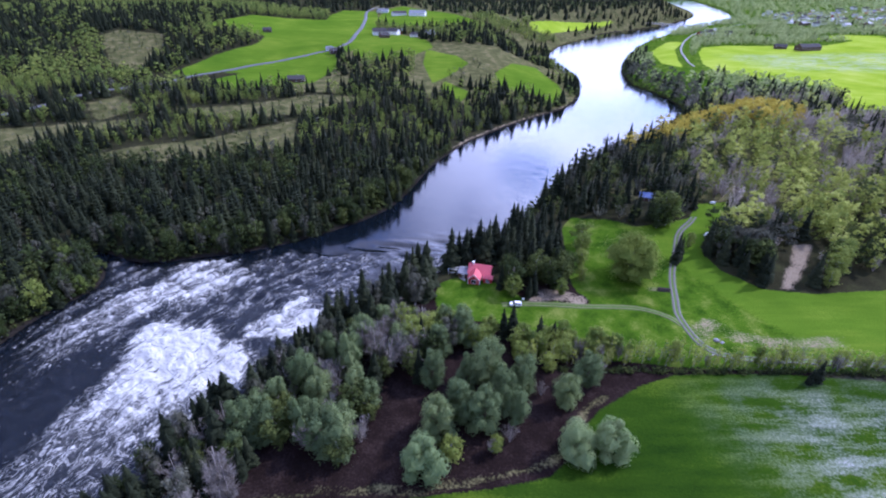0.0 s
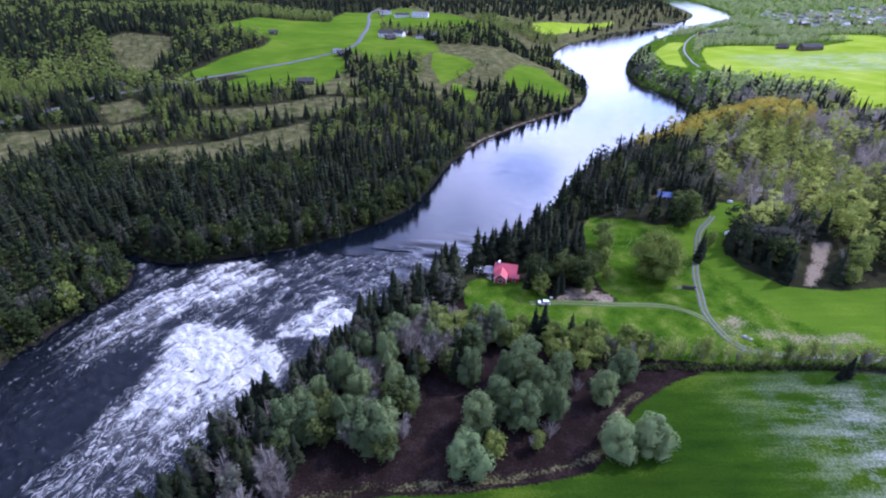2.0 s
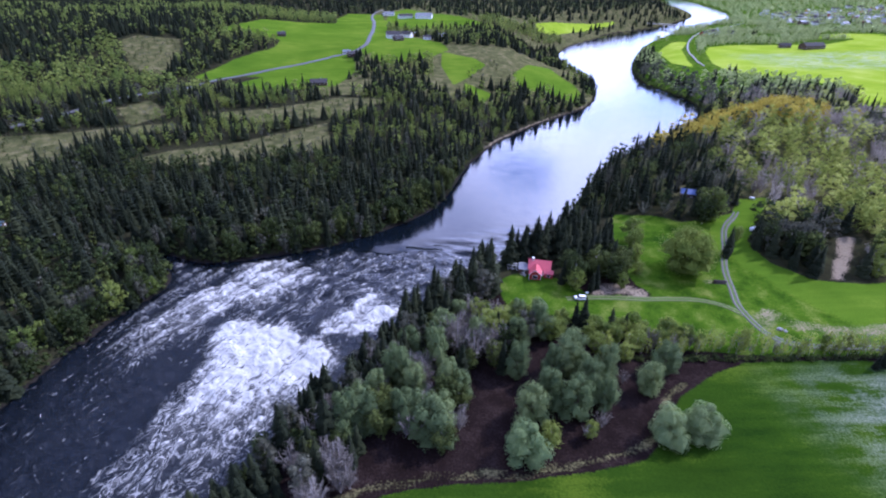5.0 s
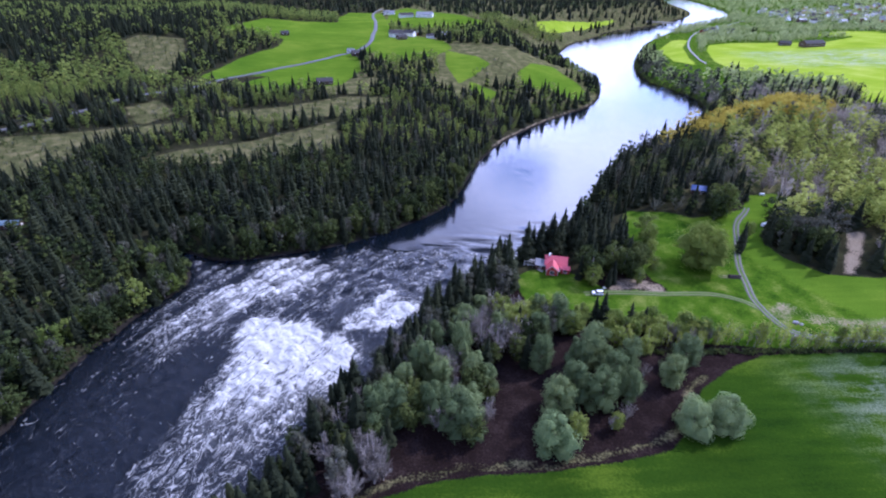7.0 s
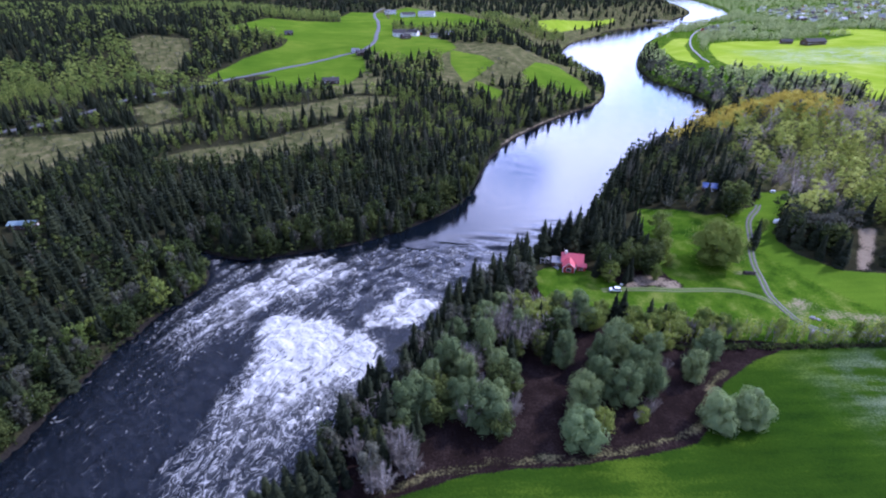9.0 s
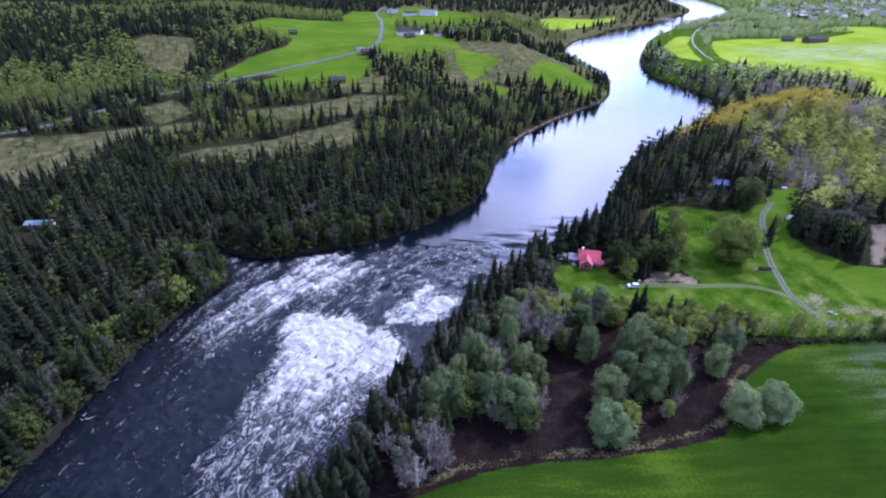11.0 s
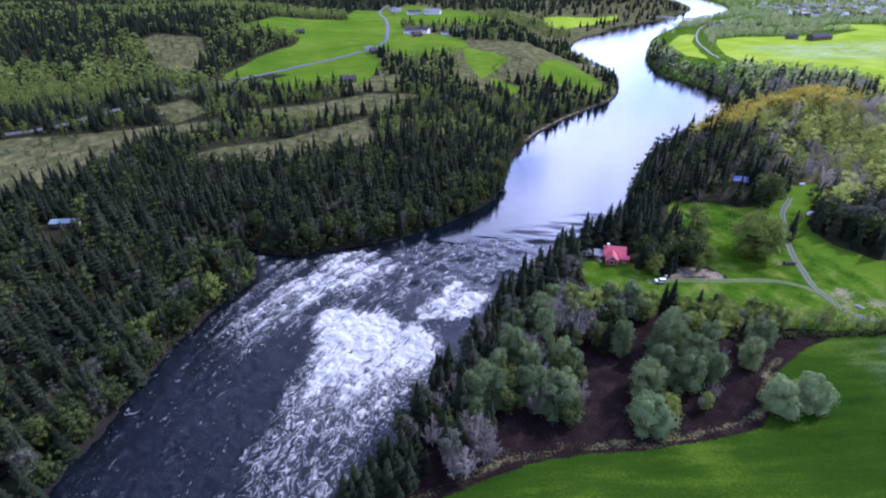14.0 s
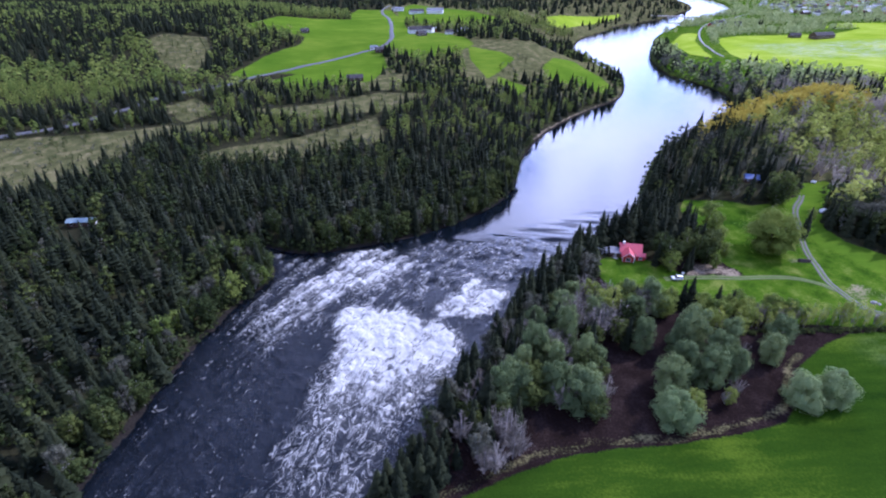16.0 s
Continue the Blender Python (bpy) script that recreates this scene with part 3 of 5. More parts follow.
put_attr(ground_mesh, "sand", np.max([0.60 * sand, 0.52 * beach, 0.56 * bald / 0.62, 0.50 * scuffed, 0.47 * worn], 0))
put_attr(ground_mesh, "soil", np.where(right_land & (GY < 160) & (GX < 120), 1.0, 0.0))
put_attr(ground_mesh, "shore", np.where(GD < 0, 1.0, 1 - smooth(0.5, 2.5, GD)))
pale = (0.55 + 0.45 * smooth(100, 75, GY)) * smooth(64, 112, GX - 0.3 * (100 - GY)) * smooth(118, 96, GY) * (GY < 130) * smooth(40, 70, GY) + 0.95 * smooth(600, 640, GY) * smooth(370, 420, GX) * smooth(760, 720, GY)
put_attr(ground_mesh, "pale", pale)
ground = tagged(new("ground", ground_mesh), "green valley ground with fields, heath and forest floor", "ground", kind="structure")

GRID = GZ.reshape(len(gy), len(gx))


def ground_at(x, y):
    """Height of the ground sheet itself."""
    x, y = np.atleast_1d(np.asarray(x, float)), np.atleast_1d(np.asarray(y, float))
    i, j = np.clip(np.searchsorted(gx, x) - 1, 0, len(gx) - 2), np.clip(np.searchsorted(gy, y) - 1, 0, len(gy) - 2)
    u, v = (x - gx[i]) / (gx[i + 1] - gx[i]), (y - gy[j]) / (gy[j + 1] - gy[j])
    return (GRID[j, i] * (1 - u) + GRID[j, i + 1] * u) * (1 - v) + (GRID[j + 1, i] * (1 - u) + GRID[j + 1, i + 1] * u) * v


# ---- river ----
wx = spaced(-230, 1500, -168, 10, 0.5, 1.06)
wy = spaced(-260, 3300, 45, 215, 0.5, 1.04)
WX, WY = (a.ravel() for a in np.meshgrid(wx, wy))
near_river = area_distance(WX, WY, RIVER)
faces = grid_faces(len(wx), len(wy))
faces = faces[(near_river[faces] > -9).any(1)]
used = np.unique(faces)
back = np.zeros(len(WX), int)
back[used] = np.arange(len(used))
WX, WY, WD, faces = WX[used], WY[used], near_river[used], back[faces]
CURRENT = rounded([(200, 480), (110, 370), (60, 290), (10, 220), (-35, 180), (-72, 150), (-98, 116), (-112, 80), (-120, 40), (-135, -60), (-160, -250)], 6)


def along(x, y, line):
    """Place along and across a line."""
    best, s_out, v_out, run = np.full(len(x), 1e9), np.zeros(len(x)), np.zeros(len(x)), 0.0
    for (ax, ay), (bx, by) in zip(line[:-1], line[1:]):
        dx, dy = bx - ax, by - ay
        n = math.hypot(dx, dy)
        t = ((x - ax) * dx + (y - ay) * dy) / (n * n)
        tc = np.clip(t, 0, 1)
        d2 = (x - ax - tc * dx) ** 2 + (y - ay - tc * dy) ** 2
        hit = d2 < best
        best = np.where(hit, d2, best)
        s_out = np.where(hit, run + t * n, s_out)
        v_out = np.where(hit, ((x - ax) * dy - (y - ay) * dx) / n, v_out)
        run += n
    return s_out, v_out


FS, FV = along(WX, WY, CURRENT)


MAIN_FALL = rounded([(-104, 137), (-94, 139), (-82, 139), (-73, 131), (-66, 126), (-58, 120), (-62, 106), (-72, 87), (-79, 66), (-87, 25), (-119, 25), (-117, 62), (-113, 82), (-108, 97), (-104, 108), (-102, 116), (-102, 126)], 3)
SIDE_FALL = rounded([(-92, 184), (-85, 175), (-80, 163), (-86, 152), (-100, 147), (-109, 138), (-116, 126), (-125, 110), (-133, 117), (-135, 132), (-130, 146), (-120, 160), (-108, 174)], 3)
UPPER_FALL = rounded([(-57, 152), (-52, 154.5), (-38, 144), (-42, 135), (-56, 132), (-70, 135), (-63, 145)], 3)
ragged = 5.0 * rolling(FS / 9.0 + 3, FV / 4.0) + 2.5 * rolling(FS / 3.0, FV / 1.8 + 7)
main = smooth(-4.0, 5.0 + 4.0 * smooth(115, 85, WY), area_distance(WX, WY, np.array(MAIN_FALL)) + 0.8 * ragged) * (0.31 + 0.53 * smooth(76, 122, WY - 0.15 * (WX + 80)))
side = smooth(-6.0, 7.0, area_distance(WX, WY, np.array(SIDE_FALL)) + 2.0 * ragged) * (0.25 + 0.16 * smooth(112, 150, WY))
upper = smooth(-1.5, 2.5, area_distance(WX, WY, np.array(UPPER_FALL)) + 1.2 * ragged) * 0.62
rapid = smooth(196, 172, WY + 0.1 * WX) * smooth(0, 5, WD)
foam = np.maximum(np.maximum(main, side), np.maximum(upper, 0.10 * smooth(118, 150, WY - 0.2 * WX - 20)))
# breaking waves: a bowed crest with foam trailing downstream
brng = np.random.RandomState(5)
breaker, heave = np.zeros(len(WX)), np.zeros(len(WX))
places = np.flatnonzero((rapid > 0.6) & (WY > 30) & (WD > 3))
weight = (0.14 + 0.66 * smooth(125, 150, WY - 0.2 * WX - 20) + 0.8 * np.minimum(foam, 1))[places]
for k in brng.choice(places, 430, False, weight / weight.sum()):
    strong = min(1.0, 0.35 + 0.65 * foam[k] + 0.35 * float(smooth(125, 150, WY[k])))
    wide, tail = brng.uniform(0.8, 3.6) * strong, brng.uniform(2.0, 10.0) * strong
    near_k = np.flatnonzero((np.abs(WX - WX[k]) < 22) & (np.abs(WY - WY[k]) < 22))
    u, v = FS[near_k] - FS[k], (FV[near_k] - FV[k]) / wide
    u = u - brng.uniform(0.5, 1.3) * wide * 0.6 * v * v + brng.uniform(-0.5, 0.5) * wide * v
    spread = np.exp(-v ** 2 / (0.35 + 0.65 * np.exp(-np.maximum(u, 0) / tail)))
    breaker[near_k] = np.maximum(breaker[near_k], strong * brng.uniform(0.7, 1.15) * smooth(-0.8, 0.3, u) * np.exp(-np.maximum(u, 0) / tail) * spread)
    heave[near_k] = np.maximum(heave[near_k], 0.9 * strong * np.exp(-((u - 0.4) / 1.6) ** 2) * spread)
breaker *= rapid
foam *= rapid
# long standing waves where the smooth reach breaks up
stand = smooth(202, 182, WY - 0.3 * (WX + 30)) * smooth(132, 155, WY) * smooth(-92, -60, WX) * smooth(0, 6, WD)
chop = np.clip((1 - 0.55 * stand) * smooth(200, 165, WY - 0.1 * WX) * 0.45 + foam * 0.5 + breaker * 0.3, 0, 1.2)
WAVE = 1.0 * rolling(FS / 7.0, FV / 10.0) + 0.8 * rolling(FS / 3.4 + 9, FV / 5.0) + 0.6 * rolling(FS / 1.5, FV / 2.4 + 3)
WZ = water_level(WX, WY) + chop * 1.1 * WAVE + heave * rapid + stand * (1.7 * rolling(WX / 12.0 + 5, (WY + 0.22 * WX) / 4.4) + 0.4 * rolling(WX / 5.0, (WY + 0.22 * WX) / 1.9))
river_mesh = mesh_of("river", np.stack([WX, WY, WZ], 1), faces, WATER, True)
put_attr(river_mesh, "foam", foam)
put_attr(river_mesh, "crest", breaker)
put_attr(river_mesh, "rough", 0.010 + 0.30 * chop)
put_attr(river_mesh, "flow", np.stack([FS, FV, 0 * FS], 1), "FLOAT_VECTOR")
tagged(new("river", river_mesh), "dark river with white rapids and a smooth upper reach", "river", kind="structure")


# ---- trees ----
def spruce_crown(rng, whorls, spokes, full=True, wide=0.17):
    """Crown of a spruce one metre tall: whorls of drooping boughs, narrower to the top."""
    v, f = [], []
    for i in range(whorls):
        z = 0.06 + 0.92 * (i + rng.uniform(-0.3, 0.3)) / whorls
        reach = wide * (1 - z) ** 0.85 * rng.uniform(0.8, 1.15) + 0.012
        turn = rng.uniform(0, 6.28)
        for k in range(spokes):
            a = turn + 6.283 * (k + rng.uniform(-0.25, 0.25)) / spokes
            r = reach * rng.uniform(0.65, 1.2)
            c, s = math.cos(a), math.sin(a)
            w = r * rng.uniform(0.32, 0.5)
            droop = rng.uniform(0.25, 0.6) * r
            n = len(v)
            v += [(0, 0, z + 0.02), (c * r * 0.6 - s * w, s * r * 0.6 + c * w, z - droop * 0.75), (c * r, s * r, z - droop),
                  (c * r * 0.6 + s * w, s * r * 0.6 - c * w, z - droop * 0.75)]
            if full:
                v.append((c * r * 0.6, s * r * 0.6, z - droop * 0.25))
                f += [(n, n + 1, n + 4), (n + 4, n + 1, n + 2), (n, n + 4, n + 3), (n + 4, n + 2, n + 3)]
            else:
                f += [(n, n + 1, n + 2), (n, n + 2, n + 3)]
    n = len(v)
    ring = [(0.62 * wide * math.cos(a), 0.62 * wide * math.sin(a), 0.05) for a in np.arange(6) * 1.0472]
    v += ring + [(0, 0, 0.95)]
    f += [(n + k, n + (k + 1) % 6, n + 6) for k in range(6)]
    n = len(v)
    v += [(0.02 * math.cos(a), 0.02 * math.sin(a), 0.9) for a in (0, 2.1, 4.2)] + [(0, 0, 1.02)]
    f += [(n, n + 1, n + 3), (n + 1, n + 2, n + 3), (n + 2, n, n + 3)]
    return np.array(v), np.array(f)


def leafy_crown(rng, clumps, leaves, size, base=0.25, width=0.36, spire=0.0, scatter=0.10, jitter=0.3, heart=0.85):
    """Crown of a broadleaf tree one metre tall: leaf sprays laid over many overlapping clumps."""
    i = np.arange(clumps)
    z = base + (0.93 - base) * (i + 0.5) / clumps
    env = np.sin(np.pi * np.clip((z - base * 0.6) / (1.08 - base * 0.6), 0.04, 1) ** (0.8 + 0.5 * spire)) ** 0.6
    a = 2.4 * i + rng.uniform(-0.6, 0.6, clumps)
    rr = width * env * rng.uniform(0.3, 0.85, clumps)
    mid = np.stack([rr * np.cos(a), rr * np.sin(a), z], 1)
    size_of = width * rng.uniform(0.30, 0.56, clumps) * (0.55 + 0.45 * env)
    n = clumps * leaves
    p = rng.normal(0, 1, (n, 3))
    p /= np.linalg.norm(p, axis=1)[:, None]
    p[:, 2] = np.where(p[:, 2] < -0.5, -p[:, 2], p[:, 2])
    q = np.repeat(mid, leaves, 0) + p * (np.repeat(size_of, leaves) * (1 + rng.normal(0, scatter, n)))[:, None] * (1, 1, 0.88)
    nrm = p + rng.normal(0, jitter, (n, 3))
    nrm /= np.linalg.norm(nrm, axis=1)[:, None]
    t = np.cross(nrm, rng.normal(0, 1, (n, 3)))
    t /= np.linalg.norm(t, axis=1)[:, None] + 1e-6
    b = np.cross(nrm, t)
    s = (size * rng.uniform(0.6, 1.35, n))[:, None]
    v = np.stack([q + t * s, q + b * s * 0.8, q - t * s, q - b * s * 0.8], 1).reshape(-1, 3)
    k = np.arange(n)[:, None] * 4
    f = np.concatenate([k + (0, 1, 2), k + (0, 2, 3)])
    # a small solid heart in each clump keeps the crown from being see-through
    octa = np.array([(1, 0, -0.2), (0, 1, -0.2), (-1, 0, -0.2), (0, -1, -0.2), (0, 0, 0.85)])
    sides = np.array([(0, 1, 4), (1, 2, 4), (2, 3, 4), (3, 0, 4)])
    if heart:
        c = (mid[:, None] + octa[None] * (size_of * heart)[:, None, None]).reshape(-1, 3)
        f = np.concatenate([f, (sides[None] + (np.arange(clumps) * 5)[:, None, None] + len(v)).reshape(-1, 3)])
        v = np.concatenate([v, c])
    return v, f


def twig_crown(rng, stems, twigs, width, base=0.12, thick=1.0):
    """Leafless crown of a tree one metre tall: fans of thin twigs rising from several stems."""
    v, f = [], []

    def sliver(p, q, w):
        side = np.cross(q - p, rng.normal(0, 1, 3))
        side *= w / (np.linalg.norm(side) + 1e-9)
        n = len(v)
        v.extend([p - side, p + side, q])
        f.append((n, n + 1, n + 2))

    for i in range(stems):
        a = 2.4 * i + rng.uniform(-0.5, 0.5)
        lean = width * rng.uniform(0.15, 1.0)
        top = np.array([math.cos(a) * lean, math.sin(a) * lean, rng.uniform(0.75, 1.0) - 0.25 * lean / width])
        foot = np.array([0, 0, base * rng.uniform(0.2, 1.0)])
        sliver(foot, top, 0.011 * thick)
        for k in range(twigs):
            t = rng.uniform(0.25, 0.97)
            p = foot + (top - foot) * t
            out = rng.normal(0, 1, 3) * (1, 1, 0.5) + (math.cos(a) * 0.5, math.sin(a) * 0.5, 0.75)
            q = p + out / np.linalg.norm(out) * rng.uniform(0.06, 0.19) * (1.15 - 0.6 * t)
            sliver(p, q, thick * rng.uniform(0.0035, 0.0065))
    return np.array(v), np.array(f)


def tube(points, radii, sides=5):
    """A tapered tube along a line of points."""
    v, f = [], []
    pts = np.array(points, float)
    for i, (p, r) in enumerate(zip(pts, radii)):
        d = pts[min(i + 1, len(pts) - 1)] - pts[max(i - 1, 0)]
        d /= np.linalg.norm(d)
        s = np.cross(d, (1, 0.2, 0.1))
        s /= np.linalg.norm(s)
        u = np.cross(d, s)
        v += [p + r * (math.cos(a) * s + math.sin(a) * u) for a in np.arange(sides) * 2 * math.pi / sides]
    for i in range(len(pts) - 1):
        for k in range(sides):
            a, b = i * sides + k, i * sides + (k + 1) % sides
            f += [(a, b, b + sides), (a, b + sides, a + sides)]
    return np.array(v), np.array(f)


def joined(parts):
    vs, fs, n = [], [], 0
    for v, f in parts:
        vs.append(v)
        fs.append(f + n)
        n += len(v)
    return np.vstack(vs), np.vstack(fs)


def limbs(rng, top, count, reach, girth):
    """Trunk with rising limbs, for a tree one metre tall."""
    bend = rng.uniform(-0.03, 0.03, (4, 2))
    line = [(0, 0, -0.03)] + [(bend[i, 0], bend[i, 1], top * (i + 1) / 4) for i in range(4)]
    out = [tube(line, [girth, girth * 0.8, girth * 0.62, girth * 0.4, girth * 0.12])]
    for i in range(count):
        z = top * (0.3 + 0.55 * i / count)
        a = 2.4 * i + rng.uniform(-0.5, 0.5)
        r = reach * rng.uniform(0.6, 1.0)
        c, s = math.cos(a), math.sin(a)
        out.append(tube([(0, 0, z), (c * r * 0.5, s * r * 0.5, z + r * 0.45), (c * r, s * r, z + r * 0.95)], [girth * 0.4, girth * 0.25, girth * 0.06], 4))
    return joined(out)


def tree_kind(name, crown, trunk, leaf, bark, label, category, group):
    """A tree thing: an Empty with trunk and crown."""
    ob = new(name)
    ob.empty_display_size = 0.2
    t = new("trunk", mesh_of("trunk", *trunk, bark, True))
    c = new("crown", mesh_of("crown", *crown, leaf))
    t.parent = c.parent = ob
    return tagged(ob, label, category, group)


rng = np.random.RandomState(11)
straight_trunk = tube([(0, 0, -0.03), (0, 0, 0.3), (0, 0, 0.97)], [0.016, 0.012, 0.002])
SPRUCES = [tree_kind("spruce_tree", spruce_crown(rng, 19, 7, True, w), straight_trunk, NEEDLES, BARK,
                     "dark green spruce with drooping boughs on the river bank", "spruce tree", "spruces") for w in (0.17, 0.20, 0.24)]
WILLOWS = [tree_kind("willow_tree", leafy_crown(rng, 21, 170, 0.017, 0.06, w, -0.35, 0.10, 0.3, 0.9), limbs(rng, 0.8, 7, 0.3, 0.022), WILLOW, BARK,
                     "round grey-green willow in full leaf", "willow tree", "willows") for w in (0.36, 0.40, 0.33)]
BUSHES = [tree_kind("willow_bush", leafy_crown(rng, 17, 330, 0.019, 0.03, w, -0.7, 0.07, 0.28, 0.93), limbs(rng, 0.7, 8, 0.4, 0.03), PALE_WILLOW, BARK,
                    "round pale grey-green willow bush at the field edge", "bush", "willow bushes") for w in (0.56, 0.52)]
BIRCHES = [tree_kind("birch_tree", leafy_crown(rng, 28, 38, 0.025, 0.08, w, 0.8, 0.22, 0.45, 0.66), limbs(rng, 0.92, 8, 0.2, 0.014), FRESH, PALE_BARK,
                     "birch in fresh yellow-green spring leaf", "birch tree", "birches") for w in (0.24, 0.30, 0.27)]
YOUNG_BIRCHES = [tree_kind("young_birch", leafy_crown(rng, 22, 36, 0.030, 0.06, w, 0.7, 0.22, 0.45, 0.66), limbs(rng, 0.92, 8, 0.2, 0.014), YOUNG, PALE_BARK,
                            "young birch in bright yellow-green leaf beside the meadow", "birch tree", "young birches") for w in (0.28, 0.33)]
SAPLINGS = [tree_kind("birch_sapling", leafy_crown(rng, 8, 20, 0.030, 0.12, w, 0.8, 0.3, 0.7, 0), limbs(rng, 0.9, 7, 0.16, 0.014), SPRING, PALE_BARK,
                      "thin young birch with sparse yellow-green leaves", "birch sapling", "hedge birches") for w in (0.16, 0.22)]
OAKS = [tree_kind("oak_tree", leafy_crown(rng, 54, 170, 0.0145, 0.08, 0.42, 0.0, 0.2, 0.4, 0.75), limbs(rng, 0.8, 9, 0.34, 0.022), MEADOW_OAK, BARK,
                  "broad round green tree standing alone in the meadow", "oak tree", "oaks")]
BARES = [tree_kind("bare_tree", leafy_crown(rng, 20, 62, 0.020, 0.10, w, 0.6, 0.18, 0.5, 0.72), limbs(rng, 0.86, 16, 0.15, 0.013), BARE, PALE_BARK,
                   "grey leafless tree with fine pale twigs", "bare tree", "bare trees") for w in (0.22, 0.27)]
TWIGGY = [tree_kind("bare_birch", twig_crown(rng, 11, 46, w), tube([(0, 0, -0.03), (0.01, 0, 0.25), (-0.01, 0.01, 0.5), (0.0, 0.0, 0.9)], [0.013, 0.011, 0.007, 0.002]), TWIGS, PALE_BARK,
                    "leafless grey birch with a fan of fine pale twigs", "bare tree", "bare birches") for w in (0.20, 0.27)]
for ob in TWIGGY + SPRUCES + YOUNG_BIRCHES + SAPLINGS + OAKS + WILLOWS + BUSHES + BIRCHES + BARES:
    ob.matrix_basis = Matrix.Identity(4)
PLACED = set()


def plant(kinds, x, y, height, rng, label="", width=1.0, base=None):
    """Sets a tree of one of the kinds on the ground; the first of each kind is the original."""
    ob = kinds[rng.randint(len(kinds))]
    z = float(ground_at(x, y)[0]) - 0.15 if base is None else base
    m = Matrix.LocRotScale((x, y, z), Euler((rng.uniform(-0.03, 0.03), rng.uniform(-0.03, 0.03), rng.uniform(0, 6.28))),
                           (height * width, height * width, height))
    if ob.name in PLACED:
        ob = copy_thing(ob, m @ Matrix.Diagonal((1 / ob.scale.x, 1 / ob.scale.y, 1 / ob.scale.z, 1)))
    else:
        PLACED.add(ob.name)
        ob.matrix_basis = m
    if label:
        ob["label"] = label
    return ob


def in_any(areas, x, y, margin=0.0):
    return np.max([area_distance(x, y, a) for a in areas], 0) > margin


def spots(x0, x1, y0, y1, step, rng, keep):
    """Jittered places with even spacing inside a box for which keep(x, y, distance from river) holds."""
    xs, ys = np.meshgrid(np.arange(x0, x1, step), np.arange(y0, y1, step))
    xs = xs.ravel() + rng.uniform(-0.48, 0.48, xs.size) * step
    ys = ys.ravel() + rng.uniform(-0.48, 0.48, ys.size) * step
    d = -area_distance(xs, ys, RIVER)
    k = keep(xs, ys, d) & (line_distance(xs, ys, np.array(FARM_ROAD)) > 4.5) & (line_distance(xs, ys, np.array(RAILWAY)) > 9)
    for cx, cy, r in CLEARED:
        k &= np.hypot(xs - cx, ys - cy) > r
    return xs[k], ys[k], d[k]


def woods(name, crowns, leaf, xs, ys, heights, rng, label, category, fat=1.0):
    """Many trees in one mesh, too many to count."""
    if not len(xs):
        return
    zs = ground_at(xs, ys) - 0.2
    pick = rng.randint(len(crowns), size=len(xs))
    vs, fs, ts, n = [], [], [], 0
    for i, (v, f) in enumerate(crowns):
        k = np.flatnonzero(pick == i)
        if not len(k):
            continue
        a = rng.uniform(0, 6.283, len(k))
        c, s, h = np.cos(a), np.sin(a), heights[k]
        w = h * fat * rng.uniform(0.72, 1.28, len(k))
        X = (v[None, :, 0] * c[:, None] - v[None, :, 1] * s[:, None]) * w[:, None] + xs[k, None]
        Y = (v[None, :, 0] * s[:, None] + v[None, :, 1] * c[:, None]) * w[:, None] + ys[k, None]
        Z = v[None, :, 2] * h[:, None] + zs[k, None]
        vs.append(np.stack([X, Y, Z], -1).reshape(-1, 3))
        fs.append((f[None] + (np.arange(len(k)) * len(v))[:, None, None] + n).reshape(-1, 3))
        ts.append(np.repeat(rng.uniform(0, 1, len(k)), len(v)))
        n += len(k) * len(v)
    me = mesh_of(name, np.vstack(vs), np.vstack(fs), leaf)
    put_attr(me, "tint", np.concatenate(ts))
    return tagged(new(name, me), label, category, kind="stuff")


MID_SPRUCE = [spruce_crown(rng, 10, 5, False, w) for w in (0.16, 0.19, 0.22)]
FAR_SPRUCE = [spruce_crown(rng, 4, 5, False, w) for w in (0.2, 0.24)]
MID_LEAFY = [leafy_crown(rng, 10, 11, 0.045, 0.08, w, sp, 0.2, 0.45, 0.7) for w, sp in ((0.20, 0.9), (0.25, 0.7), (0.29, 0.5), (0.34, 0.4), (0.23, 1.0))]
OPEN_LEAFY = [leafy_crown(rng, 11, 19, 0.027, 0.10, w, sp, 0.16, 0.45, 0.74) for w, sp in ((0.20, 0.9), (0.25, 0.7), (0.30, 0.5), (0.34, 0.4), (0.23, 1.0))]
BARE_FAN = [twig_crown(rng, 9, 18, w, 0.12, 2.3) for w in (0.2, 0.26, 0.32)]
FAR_LEAFY = [leafy_crown(rng, 5, 7, 0.075, 0.06, w, 0.4) for w in (0.30, 0.42, 0.36)]

# --- right bank: spruces along the water ---
trng = np.random.RandomState(21)
